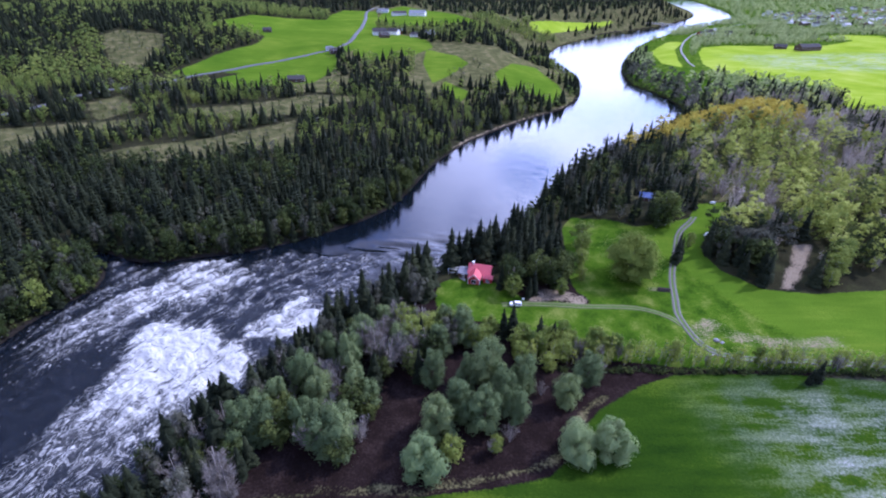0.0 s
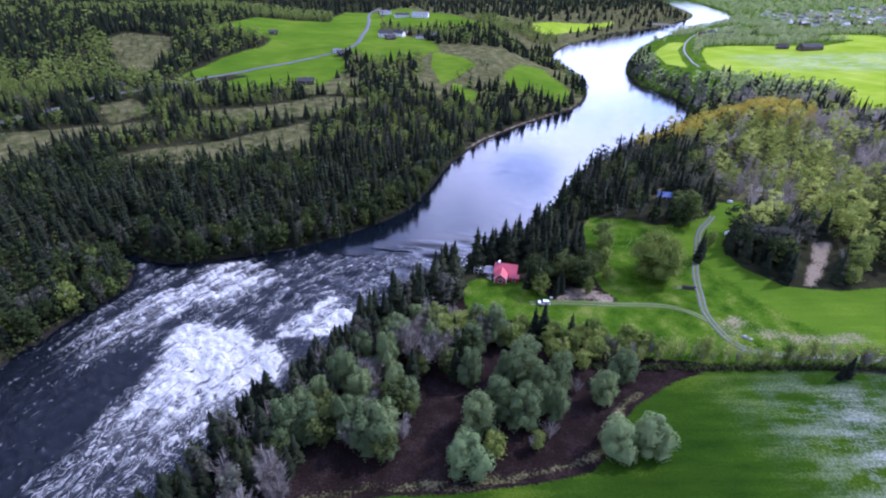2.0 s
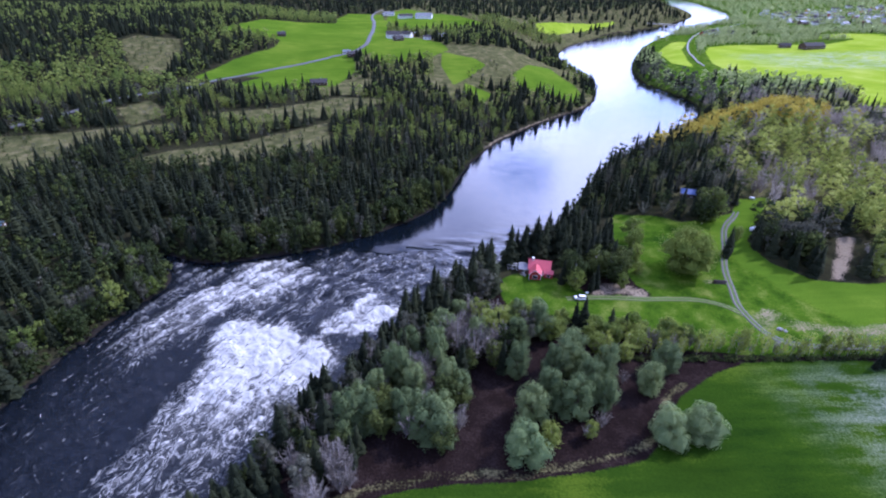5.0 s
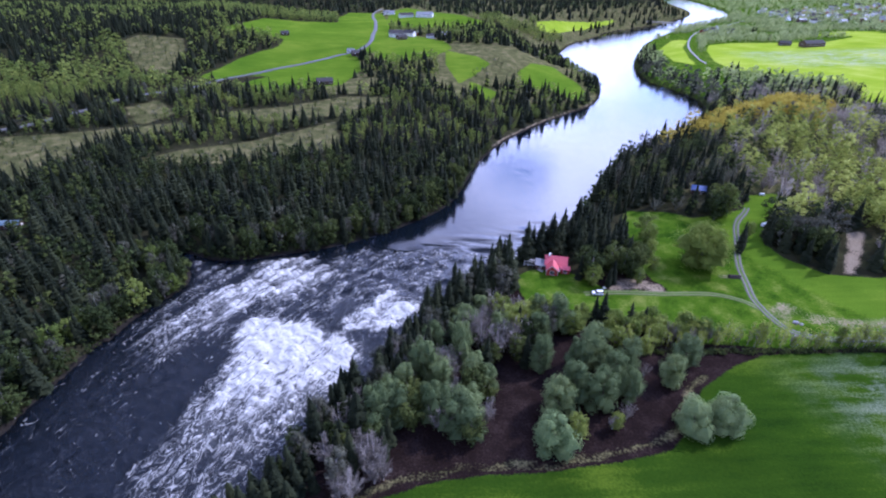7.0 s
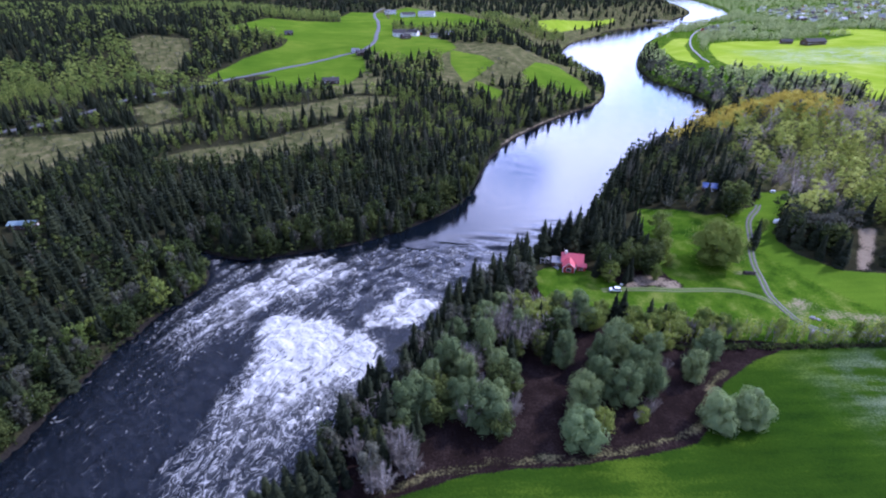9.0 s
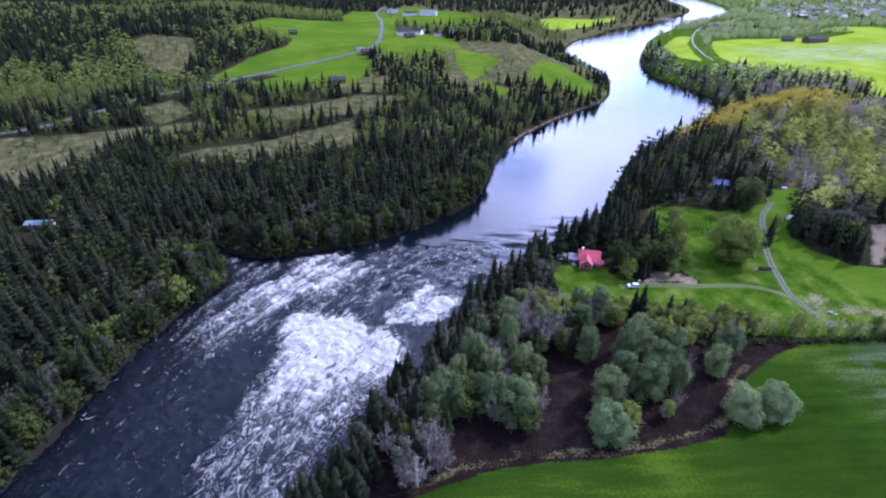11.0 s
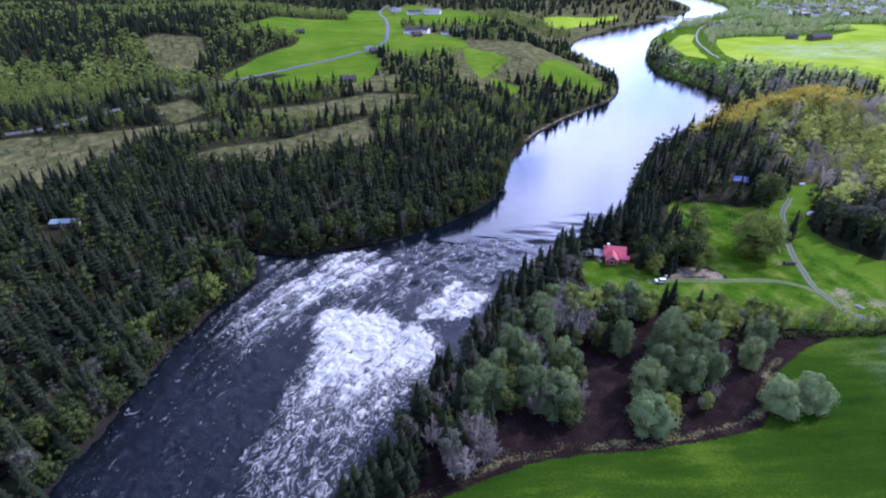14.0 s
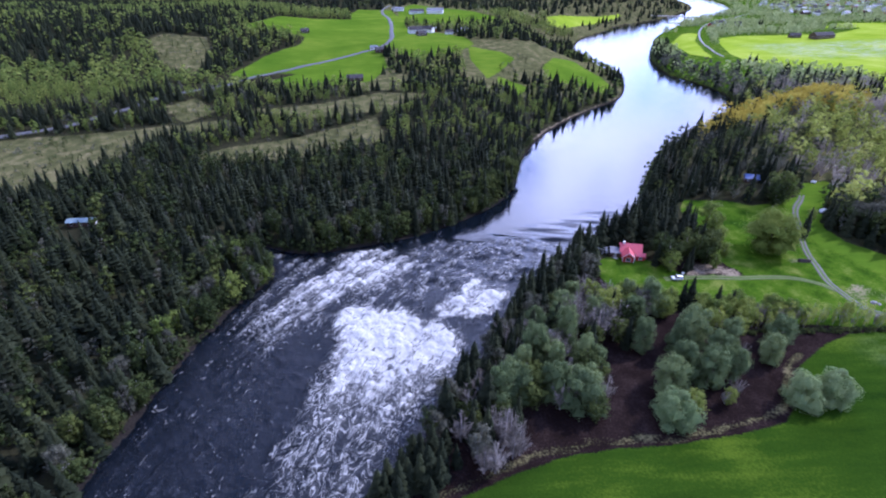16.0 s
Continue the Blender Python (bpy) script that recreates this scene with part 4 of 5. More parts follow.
for (ax, ay), (bx, by) in zip(RIGHT_BANK[:-1], RIGHT_BANK[1:]):
    if not 20 < ay < 205:
        continue
    n = math.hypot(bx - ax, by - ay)
    nx, ny = (by - ay) / n, -(bx - ax) / n
    for k in range(int(round(n / 1.15))):
        t, off = trng.uniform(0, 1), 0.8 + 12.0 * trng.rand() ** 1.4
        x, y = ax + (bx - ax) * t + nx * off, ay + (by - ay) * t + ny * off
        if (2 < x < 27 and 138 < y < 171.5) or (-5 < x < 6 and 150 < y < 171.5):
            continue
        tall = trng.uniform(8.5, 14.5) if y < 82 else trng.uniform(11, 19) if y < 130 else trng.uniform(12, 21)
        if trng.rand() < 0.87:
            plant(SPRUCES, x, y, tall, trng, width=1.15)
        else:
            plant(BARES if trng.rand() < 0.5 else BIRCHES, x, y, tall * 0.8, trng)

# --- right bank: willows, bushes and birches by the near field ---
for x, y, r, top in ((-2, 109, 5.2, 12.5), (15, 110, 6.6, 15), (8, 106, 4.4, 13.5), (24.5, 105, 4.6, 13.5), (6, 95, 6.0, 14.5), (12.5, 92, 6.4, 14), (0, 90, 5.4, 13), (18.5, 100, 5.2, 13.5), (21, 95, 4.0, 11.5),
                     (-23.5, 101, 4.8, 14), (-43.5, 96, 4.6, 15), (-36, 89.5, 4.2, 14), (37, 101, 4.3, 10.5), (45, 110, 6.0, 10)):
    plant(WILLOWS, x, y, top * 1.05, trng, width=r / (top * 1.05 * 0.44))
for x, y, r, top in ((-38.5, 104, 5.2, 16), (-27, 110.5, 4.3, 17), (-51, 87, 6.6, 15), (-47, 92, 4.6, 14), (-33, 97, 4.2, 14)):
    plant(WILLOWS, x, y, top * 1.05, trng, "tall grey-green willow just coming into leaf", width=r / (top * 1.05 * 0.44))
plant(WILLOWS, -27.8, 86, 12.6, trng, "broad grey-green willow with a yellowish top beside the field", width=7.2 / (12.6 * 0.44))
plant(BIRCHES, -25, 82, 8.5, trng, "small tree in fresh green leaf beside the field", width=1.4)
plant(BUSHES, -4, 80.0, 11.0, trng, width=7.4 / (11.0 * 0.60))
plant(BUSHES, 36, 84.5, 10.2, trng, width=6.1 / (10.2 * 0.60))
plant(BUSHES, 44.7, 85, 11.0, trng, width=6.3 / (11.0 * 0.60))
for x, y, top in ((-52, 73, 13), (-50, 70, 10), (-54, 78, 12), (-58, 66, 10), (-46, 110, 15), (-31, 104, 14), (-20, 117, 15), (-15, 113, 15), (-12, 117, 14), (-9, 113, 12), (-24, 121, 14), (-44, 103, 14), (-57, 92, 13), (-5, 119, 13), (14, 85, 6.5), (19, 88, 7), (30, 104, 6), (50, 113, 6)):
    plant(TWIGGY, x, y, top, trng, width=1.35)
for x, y, top in ((3.6, 83, 8), (15, 85, 6), (0, 124, 10), (7, 128, 9), (12, 124, 9), (-5, 129, 10), (3, 133, 8), (17, 130, 8), (-9, 126, 11), (46, 153, 7), (-12, 133, 10),
                  (26, 118, 8), (34, 114, 7), (39, 118, 8), (30, 124, 7)):
    plant(YOUNG_BIRCHES, x, y, top, trng, width=1.2)
for k in range(46):
    x = trng.uniform(-16, 60)
    plant(YOUNG_BIRCHES, x, 131.5 - 0.16 * x + trng.uniform(-4.5, 4.0), trng.uniform(4, 8.5), trng, width=1.2)
for x, y, top in ((-51, 74, 15), (-55, 66, 13), (-34, 106, 15), (-60, 84, 13), (-58, 68, 11), (-21, 121, 15), (-40, 112, 14), (-63, 76, 12), (-48, 71, 11), (49, 113, 6)):
    plant(TWIGGY, x, y, top, trng, width=1.3)
qx, qy, qd = spots(-80, 22, 62, 134, 5.0, trng, lambda x, y, d: (d > 11) & (d < 40) & ~in_any([NEAR_FIELD], x, y, -5) & (x > np.interp(y, MID_Y, MID_X)) & ~((x > -19) & (y < 106)) & ~((x > -2) & (y < 118)) & ~((x > -46) & (y < 84)))
for x, y, d in zip(qx, qy, qd):
    u = trng.rand()
    if u < 0.24:
        plant(TWIGGY, x, y, trng.uniform(9, 15), trng, width=1.3)
    elif u < 0.31:
        plant(BARES, x, y, trng.uniform(9, 14), trng, width=1.1)
    elif u < 0.62:
        plant(SPRUCES, x, y, trng.uniform(8, 15), trng)
    elif u < 0.82:
        plant(BIRCHES, x, y, trng.uniform(7, 13), trng, width=1.3)
    elif y > 84:
        plant(WILLOWS, x, y, trng.uniform(10, 15), trng)
    else:
        plant(SPRUCES, x, y, trng.uniform(7, 12), trng, width=1.2)
for x, y, top in ((21.5, 129.5, 12.5), (24.5, 130, 13.5), (33.4, 127.5, 11), (37.5, 126.3, 10), (23.5, 157, 12), (33.5, 151.5, 10), (35.5, 153, 12), (30, 163, 16), (36, 166, 18), (40, 170, 19), (44, 174, 19), (38, 178, 20), (32, 174, 18),
                  (46, 167, 15), (28, 180, 20), (34, 185, 19), (42, 184, 18), (48, 178, 16), (27, 172, 18), (48, 186, 16), (52, 190, 15), (45, 192, 17), (40, 190, 18)):
    plant(SPRUCES, x, y, top, trng)
for x, y, top in ((115, 110, 9), (112, 109, 6), (98, 175, 15), (101, 178, 11), (114, 181, 14), (127, 161, 14), (147, 161, 14), (150, 165, 13), (122, 167, 13), (118, 176, 14), (123, 174, 15), (130, 168, 14), (116, 186, 15), (130, 164, 13),
                  (98, 208, 15), (94, 212, 14), (90, 208, 12), (94, 228, 17), (110, 232, 18), (112, 226, 16)):
    plant(SPRUCES, x, y, top, trng)
for x, y, top in ((27.5, 152.8, 9.5), (156, 164, 12), (159, 168, 13), (163, 172, 13), (167, 176, 12), (152, 160, 8), (104, 203, 15), (108, 186, 7), (58, 172, 9), (60, 181, 11), (62, 190, 12), (56, 164, 6)):
    plant(YOUNG_BIRCHES, x, y, top, trng, width=1.2)
for x, y, top in ((28, 157, 12), (38, 163, 13), (42, 160, 12), (44, 156.5, 9), (28, 163, 12), (47, 160, 12), (49, 164, 12), (51, 168, 10), (102, 203, 17), (99, 200, 14), (120, 182, 12), (126, 175, 12), (48, 172, 10), (133, 174, 12), (132, 172, 11)):
    plant(BIRCHES, x, y, top, trng, width=1.3)
for x, y, top in ((134, 178, 14), (131, 180, 13), (140, 186, 13), (126, 184, 12)):
    plant(BARES, x, y, top, trng, width=1.4)
plant(OAKS, 76, 165, 18, trng, "broad round green tree standing alone in the meadow", width=10.8 / (18 * 0.46))

# --- hedge between the near field and the meadow ---
for k in range(330):
    x = trng.uniform(24, 195)
    y = 116.2 + trng.uniform(-1.8, 2.4) + (5.0 * trng.rand() if x < 84 else 0) - max(0, x - 110) * 0.05
    u = trng.rand()
    plant(SAPLINGS if u < 0.83 else TWIGGY if u < 0.97 else YOUNG_BIRCHES, x, y, trng.uniform(3.5, 8.5), trng, width=0.85)
hx = trng.uniform(30, 220, 420)
woods("hedge_undergrowth", FAR_LEAFY, FRESH, hx, 114.0 + trng.uniform(-0.9, 0.9, 420) - np.maximum(0, hx - 110) * 0.05, trng.uniform(0.8, 2.0, 420), trng, "low dark undergrowth at the foot of the hedge", "undergrowth", 1.5)

# --- low scrub along both banks ---
def bank_scrub(x, y, d):
    return (d > 0.2) & (d < 4.2) & (np.minimum(y, 0) == 0) & (((x < np.interp(y, MID_Y, MID_X)) & ((y < 330) | (y > 500))) | (y > 185) & (x > np.interp(y, MID_Y, MID_X)))


sx, sy, sd = spots(-180, 330, 30, 800, 2.6, trng, bank_scrub)
woods("alder_scrub", FAR_LEAFY, FRESH, sx, sy, trng.uniform(2.0, 6.5, len(sx)), trng, "low green alder scrub overhanging the water", "scrub", 1.2)

# --- left shore: front trees as things ---
for (ax, ay), (bx, by) in zip(LEFT_BANK[:-1], LEFT_BANK[1:]):
    if not 30 < ay < 300:
        continue
    n = math.hypot(bx - ax, by - ay)
    nx, ny = -(by - ay) / n, (bx - ax) / n
    for k in range(int(round(n / 1.7))):
        t, off = trng.uniform(0, 1), trng.uniform(0.4, 11.0)
        x, y = ax + (bx - ax) * t + nx * off, ay + (by - ay) * t + ny * off
        if -area_distance(np.array([x]), np.array([y]), RIVER)[0] < 0.6:
            continue
        u = trng.rand()
        if u < 0.42:
            plant(SPRUCES, x, y, trng.uniform(9, 17), trng)
        elif u < 0.85:
            if 105 < y < 172 and trng.rand() < 0.45:
                plant(YOUNG_BIRCHES, x, y, trng.uniform(6, 12), trng, "young birch in bright yellow-green leaf on the river bank", width=1.1)
            else:
                plant(BIRCHES, x, y, trng.uniform(6, 13), trng, width=1.15)
        else:
            plant(BARES, x, y, trng.uniform(7, 12), trng)

# --- left forest ---
frng = np.random.RandomState(33)
forest_gap = lambda x, y: in_any(HEATH, x, y, -3) | in_any(FIELDS, x, y, -1.5) | ((y > 470) & (y < 1100) & (line_distance(x, y, np.array(FARM_ROAD)) < 22))


def left_side(x, y):
    return x < np.interp(y, MID_Y, MID_X)


fx, fy, fd = spots(-420, 140, 20, 440, 5.4, frng, lambda x, y, d: left_side(x, y) & (d > np.where(y < 290, 10, np.where(y > 330, 4.5, 3))) & ~forest_gap(x, y))
share = frng.rand(len(fx))
patch = rolling(fx / 38, fy / 38) + 0.5
leafy = share < 0.15 + 0.33 * smooth(0.5, 0.8, patch) + 0.3 * smooth(290, 340, fy) + 0.8 * (area_distance(fx, fy, YOUNG_WOOD) > 0)
bare = ~leafy & (share > 0.92)
conifer = ~leafy & ~bare
woods("spruce_forest", MID_SPRUCE, NEEDLES, fx[conifer], fy[conifer], np.where(fy[conifer] < 260, 1.15, 1.0) * frng.uniform(7, 15.5, conifer.sum()), frng, "dense dark spruce forest beside the river", "forest", 1.5)
near = fy < 300
woods("birch_woods", MID_LEAFY, FRESH, fx[leafy & near], fy[leafy & near], frng.uniform(6, 15, (leafy & near).sum()), frng, "fresh green birches among the spruces", "woods")
woods("birch_woods", MID_LEAFY, YOUNG, fx[leafy & ~near], fy[leafy & ~near], frng.uniform(4, 10, (leafy & ~near).sum()), frng, "young birches between the heaths", "woods")
woods("bare_woods", MID_LEAFY, BARE, fx[bare], fy[bare], frng.uniform(6, 11, bare.sum()), frng, "grey leafless trees among the spruces", "woods", 0.8)

# --- scrub on the heath ---
fx, fy, fd = spots(-420, 60, 235, 615, 4.6, frng, lambda x, y, d: in_any(HEATH, x, y, -6) & (frng.rand(len(x)) < 0.5))
leafy = frng.rand(len(fx)) < 0.5
woods("birch_scrub", FAR_LEAFY, FRESH, fx[leafy], fy[leafy], frng.uniform(0.8, 5.0, leafy.sum()), frng, "low green birch scrub on the heath", "scrub")
woods("heather_scrub", FAR_LEAFY, BARE, fx[~leafy], fy[~leafy], frng.uniform(0.8, 3.0, (~leafy).sum()), frng, "low grey scrub on the heath", "scrub", 1.4)

# --- far left woods ---
fx, fy, fd = spots(-1000, 200, 440, 1000, 8.0, frng, lambda x, y, d: left_side(x, y) & (d > 3) & ~forest_gap(x, y) & ((x < -150) | (rolling(x / 60, y / 60) > -0.12)))
share = frng.rand(len(fx))
patch = rolling(fx / 90 + 4, fy / 90) + 0.5
leafy = share < 0.25 + 0.65 * np.maximum(smooth(0.5, 0.75, patch), ((fy < 490) & (fx < -280)) | ((fy > 830) & (fx > -460)))
woods("spruce_forest", FAR_SPRUCE, NEEDLES, fx[~leafy], fy[~leafy], frng.uniform(8, 16, (~leafy).sum()), frng, "dark spruce forest on the far slope", "forest", 1.6)
woods("birch_woods", FAR_LEAFY, YOUNG, fx[leafy], fy[leafy], frng.uniform(6, 12, leafy.sum()), frng, "pale green young birch woods on the far slope", "woods", 1.2)
fx, fy, fd = spots(-1700, 700, 1000, 2300, 20, frng, lambda x, y, d: left_side(x, y) & (d > 8) & ~forest_gap(x, y))
leafy = frng.rand(len(fx)) < 0.3
woods("spruce_forest", FAR_SPRUCE, NEEDLES, fx[~leafy], fy[~leafy], frng.uniform(11, 20, (~leafy).sum()), frng, "dark spruce forest on the distant hills", "forest", 1.7)
woods("birch_woods", FAR_LEAFY, FRESH, fx[leafy], fy[leafy], frng.uniform(8, 13, leafy.sum()), frng, "pale woods on the distant hills", "woods", 1.5)

# --- right hill ---
def on_right(x, y):
    return x > np.interp(y, MID_Y, MID_X)


def hill_wood(x, y, d):
    return on_right(x, y) & (d > 3) & ~in_any(FIELDS, x, y, -4) & ~in_any([MEADOW], x, y, 0)


fx, fy, fd = spots(30, 430, 150, 470, 5.9, frng, lambda x, y, d: hill_wood(x, y, d) & ((y > 205) | (x > 115) & (y > 168)) & (area_distance(x, y, SAND) < -2))
share = frng.rand(len(fx))
zone = rolling(fx / 24 + 3, fy / 24 + 1)
crest = np.exp(-((fx - 192) / 46) ** 2 - ((fy - 348) / 29) ** 2)
ridge = np.exp(-((fx - 186 - 0.16 * (fy - 250)) / 26) ** 2) * smooth(335, 290, fy)
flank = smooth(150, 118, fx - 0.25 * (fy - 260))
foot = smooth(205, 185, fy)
conifer = share < np.clip(0.05 + 0.34 * flank + 0.28 * smooth(45, 12, fd) + 0.38 * foot + 0.22 * smooth(250, 300, fx) - 0.3 * ridge, 0, 0.62)
gold = ~conifer & (frng.rand(len(fx)) < 2.0 * crest)
bare = ~conifer & ~gold & (frng.rand(len(fx)) < np.clip(0.55 + 0.8 * zone - 0.42 * ridge + 0.2 * smooth(215, 245, fx) + 0.3 * smooth(225, 205, fy) * smooth(165, 150, fx), 0.05, 0.85))
leafy = ~(conifer | gold | bare)
# darker leaves on flank and foot, lighter on the ridge: shade and sun by colour
shaded_leafy = leafy & (frng.rand(len(fx)) < np.clip(0.85 * flank + 0.6 * foot + 0.25 - 0.4 * ridge, 0, 1))
leafy &= ~shaded_leafy
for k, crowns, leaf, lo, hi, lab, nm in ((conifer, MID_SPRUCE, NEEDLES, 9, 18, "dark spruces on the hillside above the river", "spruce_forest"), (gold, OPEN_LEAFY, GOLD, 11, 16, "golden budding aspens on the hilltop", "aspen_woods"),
                                         (bare & (zone > -0.14) & (flank < 0.3), BARE_FAN, LIT_TWIGS, 9, 15, "leafless birches on the hilltop, twigs coloured lighter for the sun", "bare_woods"), (bare & (zone > -0.14) & (flank >= 0.3), BARE_FAN, BARE, 9, 15, "leafless grey trees among the hillside spruces", "bare_woods"), (bare & (zone <= -0.14), OPEN_LEAFY, BARE, 8, 14, "grey-brown trees in bud on the hillside", "bare_woods"),
                                         (shaded_leafy, OPEN_LEAFY, FRESH, 8, 15, "green birches low on the hillside, coloured darker for the shade", "birch_woods"), (leafy, OPEN_LEAFY, LIT_BIRCH, 7, 15, "green broadleaf woods on the hillside, coloured lighter for the sun", "birch_woods")):
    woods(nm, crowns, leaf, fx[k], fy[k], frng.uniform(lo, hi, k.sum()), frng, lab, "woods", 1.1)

# --- far right woods ---
def band(x, y, d):
    w = on_right(x, y) & ~in_any(FIELDS, x, y, -6) & (d > 3)
    return w & (((d < 34) & (y < 800)) | (rolling(x / 70 + 2, y / 70) > -0.12) | (y < 560) & (d < 110))


fx, fy, fd = spots(200, 1500, 440, 1300, 8.5, frng, band)
conifer = frng.rand(len(fx)) < 0.10 * (fy < 700) + 0.02 + 0.6 * (fd < 26) * (fy < 800)
grey = (fd < 62) & (fy < 650) & (frng.rand(len(fx)) < 0.55)
woods("bare_woods", FAR_LEAFY, BARE, fx[grey], fy[grey], frng.uniform(8, 14, grey.sum()), frng, "grey leafless trees beside the railway", "woods", 1.1)
fx, fy, fd, conifer = fx[~grey], fy[~grey], fd[~grey], conifer[~grey]
woods("spruce_forest", FAR_SPRUCE, NEEDLES, fx[conifer], fy[conifer], frng.uniform(9, 15, conifer.sum()), frng, "dark spruces along the far bank", "forest", 1.7)
woods("birch_woods", FAR_LEAFY, HAZED, fx[~conifer], fy[~conifer], frng.uniform(6, 11, (~conifer).sum()), frng, "green broadleaf woods between far fields, coloured paler for haze", "woods", 1.2)
fx, fy, fd = spots(500, 2400, 1300, 2400, 24, frng, lambda x, y, d: on_right(x, y) & (d > 8))
woods("birch_woods", FAR_LEAFY, HAZED, fx, fy, frng.uniform(8, 13, len(fx)), frng, "woods beyond the village, coloured paler for haze", "woods", 1.7)


# ---- built things ----
RED_WALL = plain_material("red_boards", (0.36, 0.035, 0.03), 0.7, vary=0.25, scale=1.5, stretch=(6, 6, 0.6))
RED_ROOF = plain_material("red_sheet_roof", (0.50, 0.085, 0.10), 0.45, vary=0.2, scale=1.2, spec=0.5)
GREY_ROOF = plain_material("grey_sheet_roof", (0.19, 0.195, 0.215), 0.6, vary=0.2, scale=1.5, spec=0.25)
BLUE_ROOF = plain_material("blue_sheet_roof", (0.09, 0.13, 0.28), 0.5, vary=0.15, scale=1.5, spec=0.5)
TEAL_ROOF = plain_material("pale_sheet_roof", (0.17, 0.235, 0.255), 0.65, vary=0.2, scale=1.5, spec=0.2)
DARK_ROOF = plain_material("dark_tile_roof", (0.06, 0.055, 0.055), 0.9, vary=0.3, scale=2, spec=0.1)
BROWN_WALL = plain_material("brown_boards", (0.09, 0.055, 0.04), 0.8, vary=0.3, scale=1.5, stretch=(6, 6, 0.6))
WHITE_WALL = plain_material("white_boards", (0.78, 0.77, 0.74), 0.6, vary=0.08, scale=1.5, stretch=(6, 6, 0.6))
YELLOW_WALL = plain_material("ochre_boards", (0.55, 0.38, 0.14), 0.7, vary=0.15, scale=1.5, stretch=(6, 6, 0.6))
WHITE_TRIM = plain_material("white_trim", (0.8, 0.8, 0.78), 0.5, vary=0.05)
GLASS = plain_material("window_glass", (0.02, 0.025, 0.03), 0.08, vary=0.1, spec=0.8)
WOOD = plain_material("weathered_wood", (0.26, 0.21, 0.16), 0.85, vary=0.3, scale=3, stretch=(1, 8, 8))
STONE = plain_material("stone", (0.27, 0.26, 0.25), 0.9, vary=0.35, scale=2)
CAR_PAINT = plain_material("white_car_paint", (0.84, 0.84, 0.85), 0.4, vary=0.03, spec=0.6)
RUBBER = plain_material("tyre_rubber", (0.02, 0.02, 0.02), 0.85, vary=0.2)
STEEL = plain_material("dull_steel", (0.45, 0.45, 0.46), 0.4, 0.9, vary=0.1)
GRAVEL = plain_material("gravel_road", (0.20, 0.19, 0.18), 0.95, vary=0.3, scale=1.2)
ASPHALT = plain_material("worn_asphalt", (0.085, 0.085, 0.085), 0.9, vary=0.2, scale=0.4)
RUT = plain_material("bare_wheel_track", (0.12, 0.11, 0.10), 0.95, vary=0.3, scale=1.0)
VERGE = plain_material("trodden_grass", (0.07, 0.112, 0.018), 0.95, vary=0.35, scale=0.8)
DRIVE_RUT = plain_material("faint_wheel_track", (0.13, 0.135, 0.06), 0.95, vary=0.35, scale=0.6)
LAMP_RED = plain_material("red_lens", (0.4, 0.02, 0.02), 0.2, spec=0.6)


def part(name, bm, mat, parent, label="", m=None):
    """Links a bmesh as one mesh object under a thing or part."""
    me = bpy.data.meshes.new(name)
    bm.normal_update()
    bm.to_mesh(me)
    bm.free()
    me.materials.append(mat)
    ob = new(name, me)
    ob.parent = parent
    if m is not None:
        ob.matrix_basis = m
    if label:
        ob["label"] = label
    return ob


def block(bm, x0, x1, y0, y1, z0, z1, bevel=0.0):
    """A box, with eased edges where bevel is given."""
    made = bmesh.ops.create_cube(bm, size=1)["verts"]
    for v in made:
        v.co = Vector(((x0 + x1) / 2 + v.co.x * (x1 - x0), (y0 + y1) / 2 + v.co.y * (y1 - y0), (z0 + z1) / 2 + v.co.z * (z1 - z0)))
    if bevel:
        edges = list({e for v in made for e in v.link_edges})
        bmesh.ops.bevel(bm, geom=edges, offset=bevel, segments=2, affect="EDGES", profile=0.6)
    return bm


def solid(bm, outline, axis, lo, hi):
    """An outline in the plane across an axis (0: x, 1: y), drawn out from lo to hi."""
    rows = []
    for d in (lo, hi):
        rows.append([bm.verts.new((d, a, z) if axis == 0 else (a, d, z)) for a, z in outline])
    n = len(outline)
    bm.faces.new(rows[0][::-1])
    bm.faces.new(rows[1])
    for i in range(n):
        bm.faces.new((rows[0][i], rows[0][(i + 1) % n], rows[1][(i + 1) % n], rows[1][i]))
    bmesh.ops.recalc_face_normals(bm, faces=bm.faces[:])
    return bm


def window(parent, x, y, z, w, h, facing, trim=None):
    """A window on a wall: frame bars, pane and sill. facing: 'x+', 'x-', 'y+' or 'y-'."""
    turn = {"y-": 0, "x+": 90, "y+": 180, "x-": 270}[facing]
    bm = bmesh.new()
    for a, b, c, d in ((-w / 2 - 0.1, w / 2 + 0.1, h / 2, h / 2 + 0.12), (-w / 2 - 0.1, w / 2 + 0.1, -h / 2 - 0.12, -h / 2), (-w / 2 - 0.1, -w / 2, -h / 2, h / 2),
                       (w / 2, w / 2 + 0.1, -h / 2, h / 2), (-0.03, 0.03, -h / 2, h / 2)):
        block(bm, a, b, -0.07, 0.03, c, d)
    fr = part("window", bm, trim or WHITE_TRIM, parent, m=pose(x, y, z, 0, 0, turn))
    bm = bmesh.new()
    part("pane", block(bm, -w / 2, w / 2, -0.03, 0.02, -h / 2, h / 2), GLASS, fr, "dark window glass")
    return fr


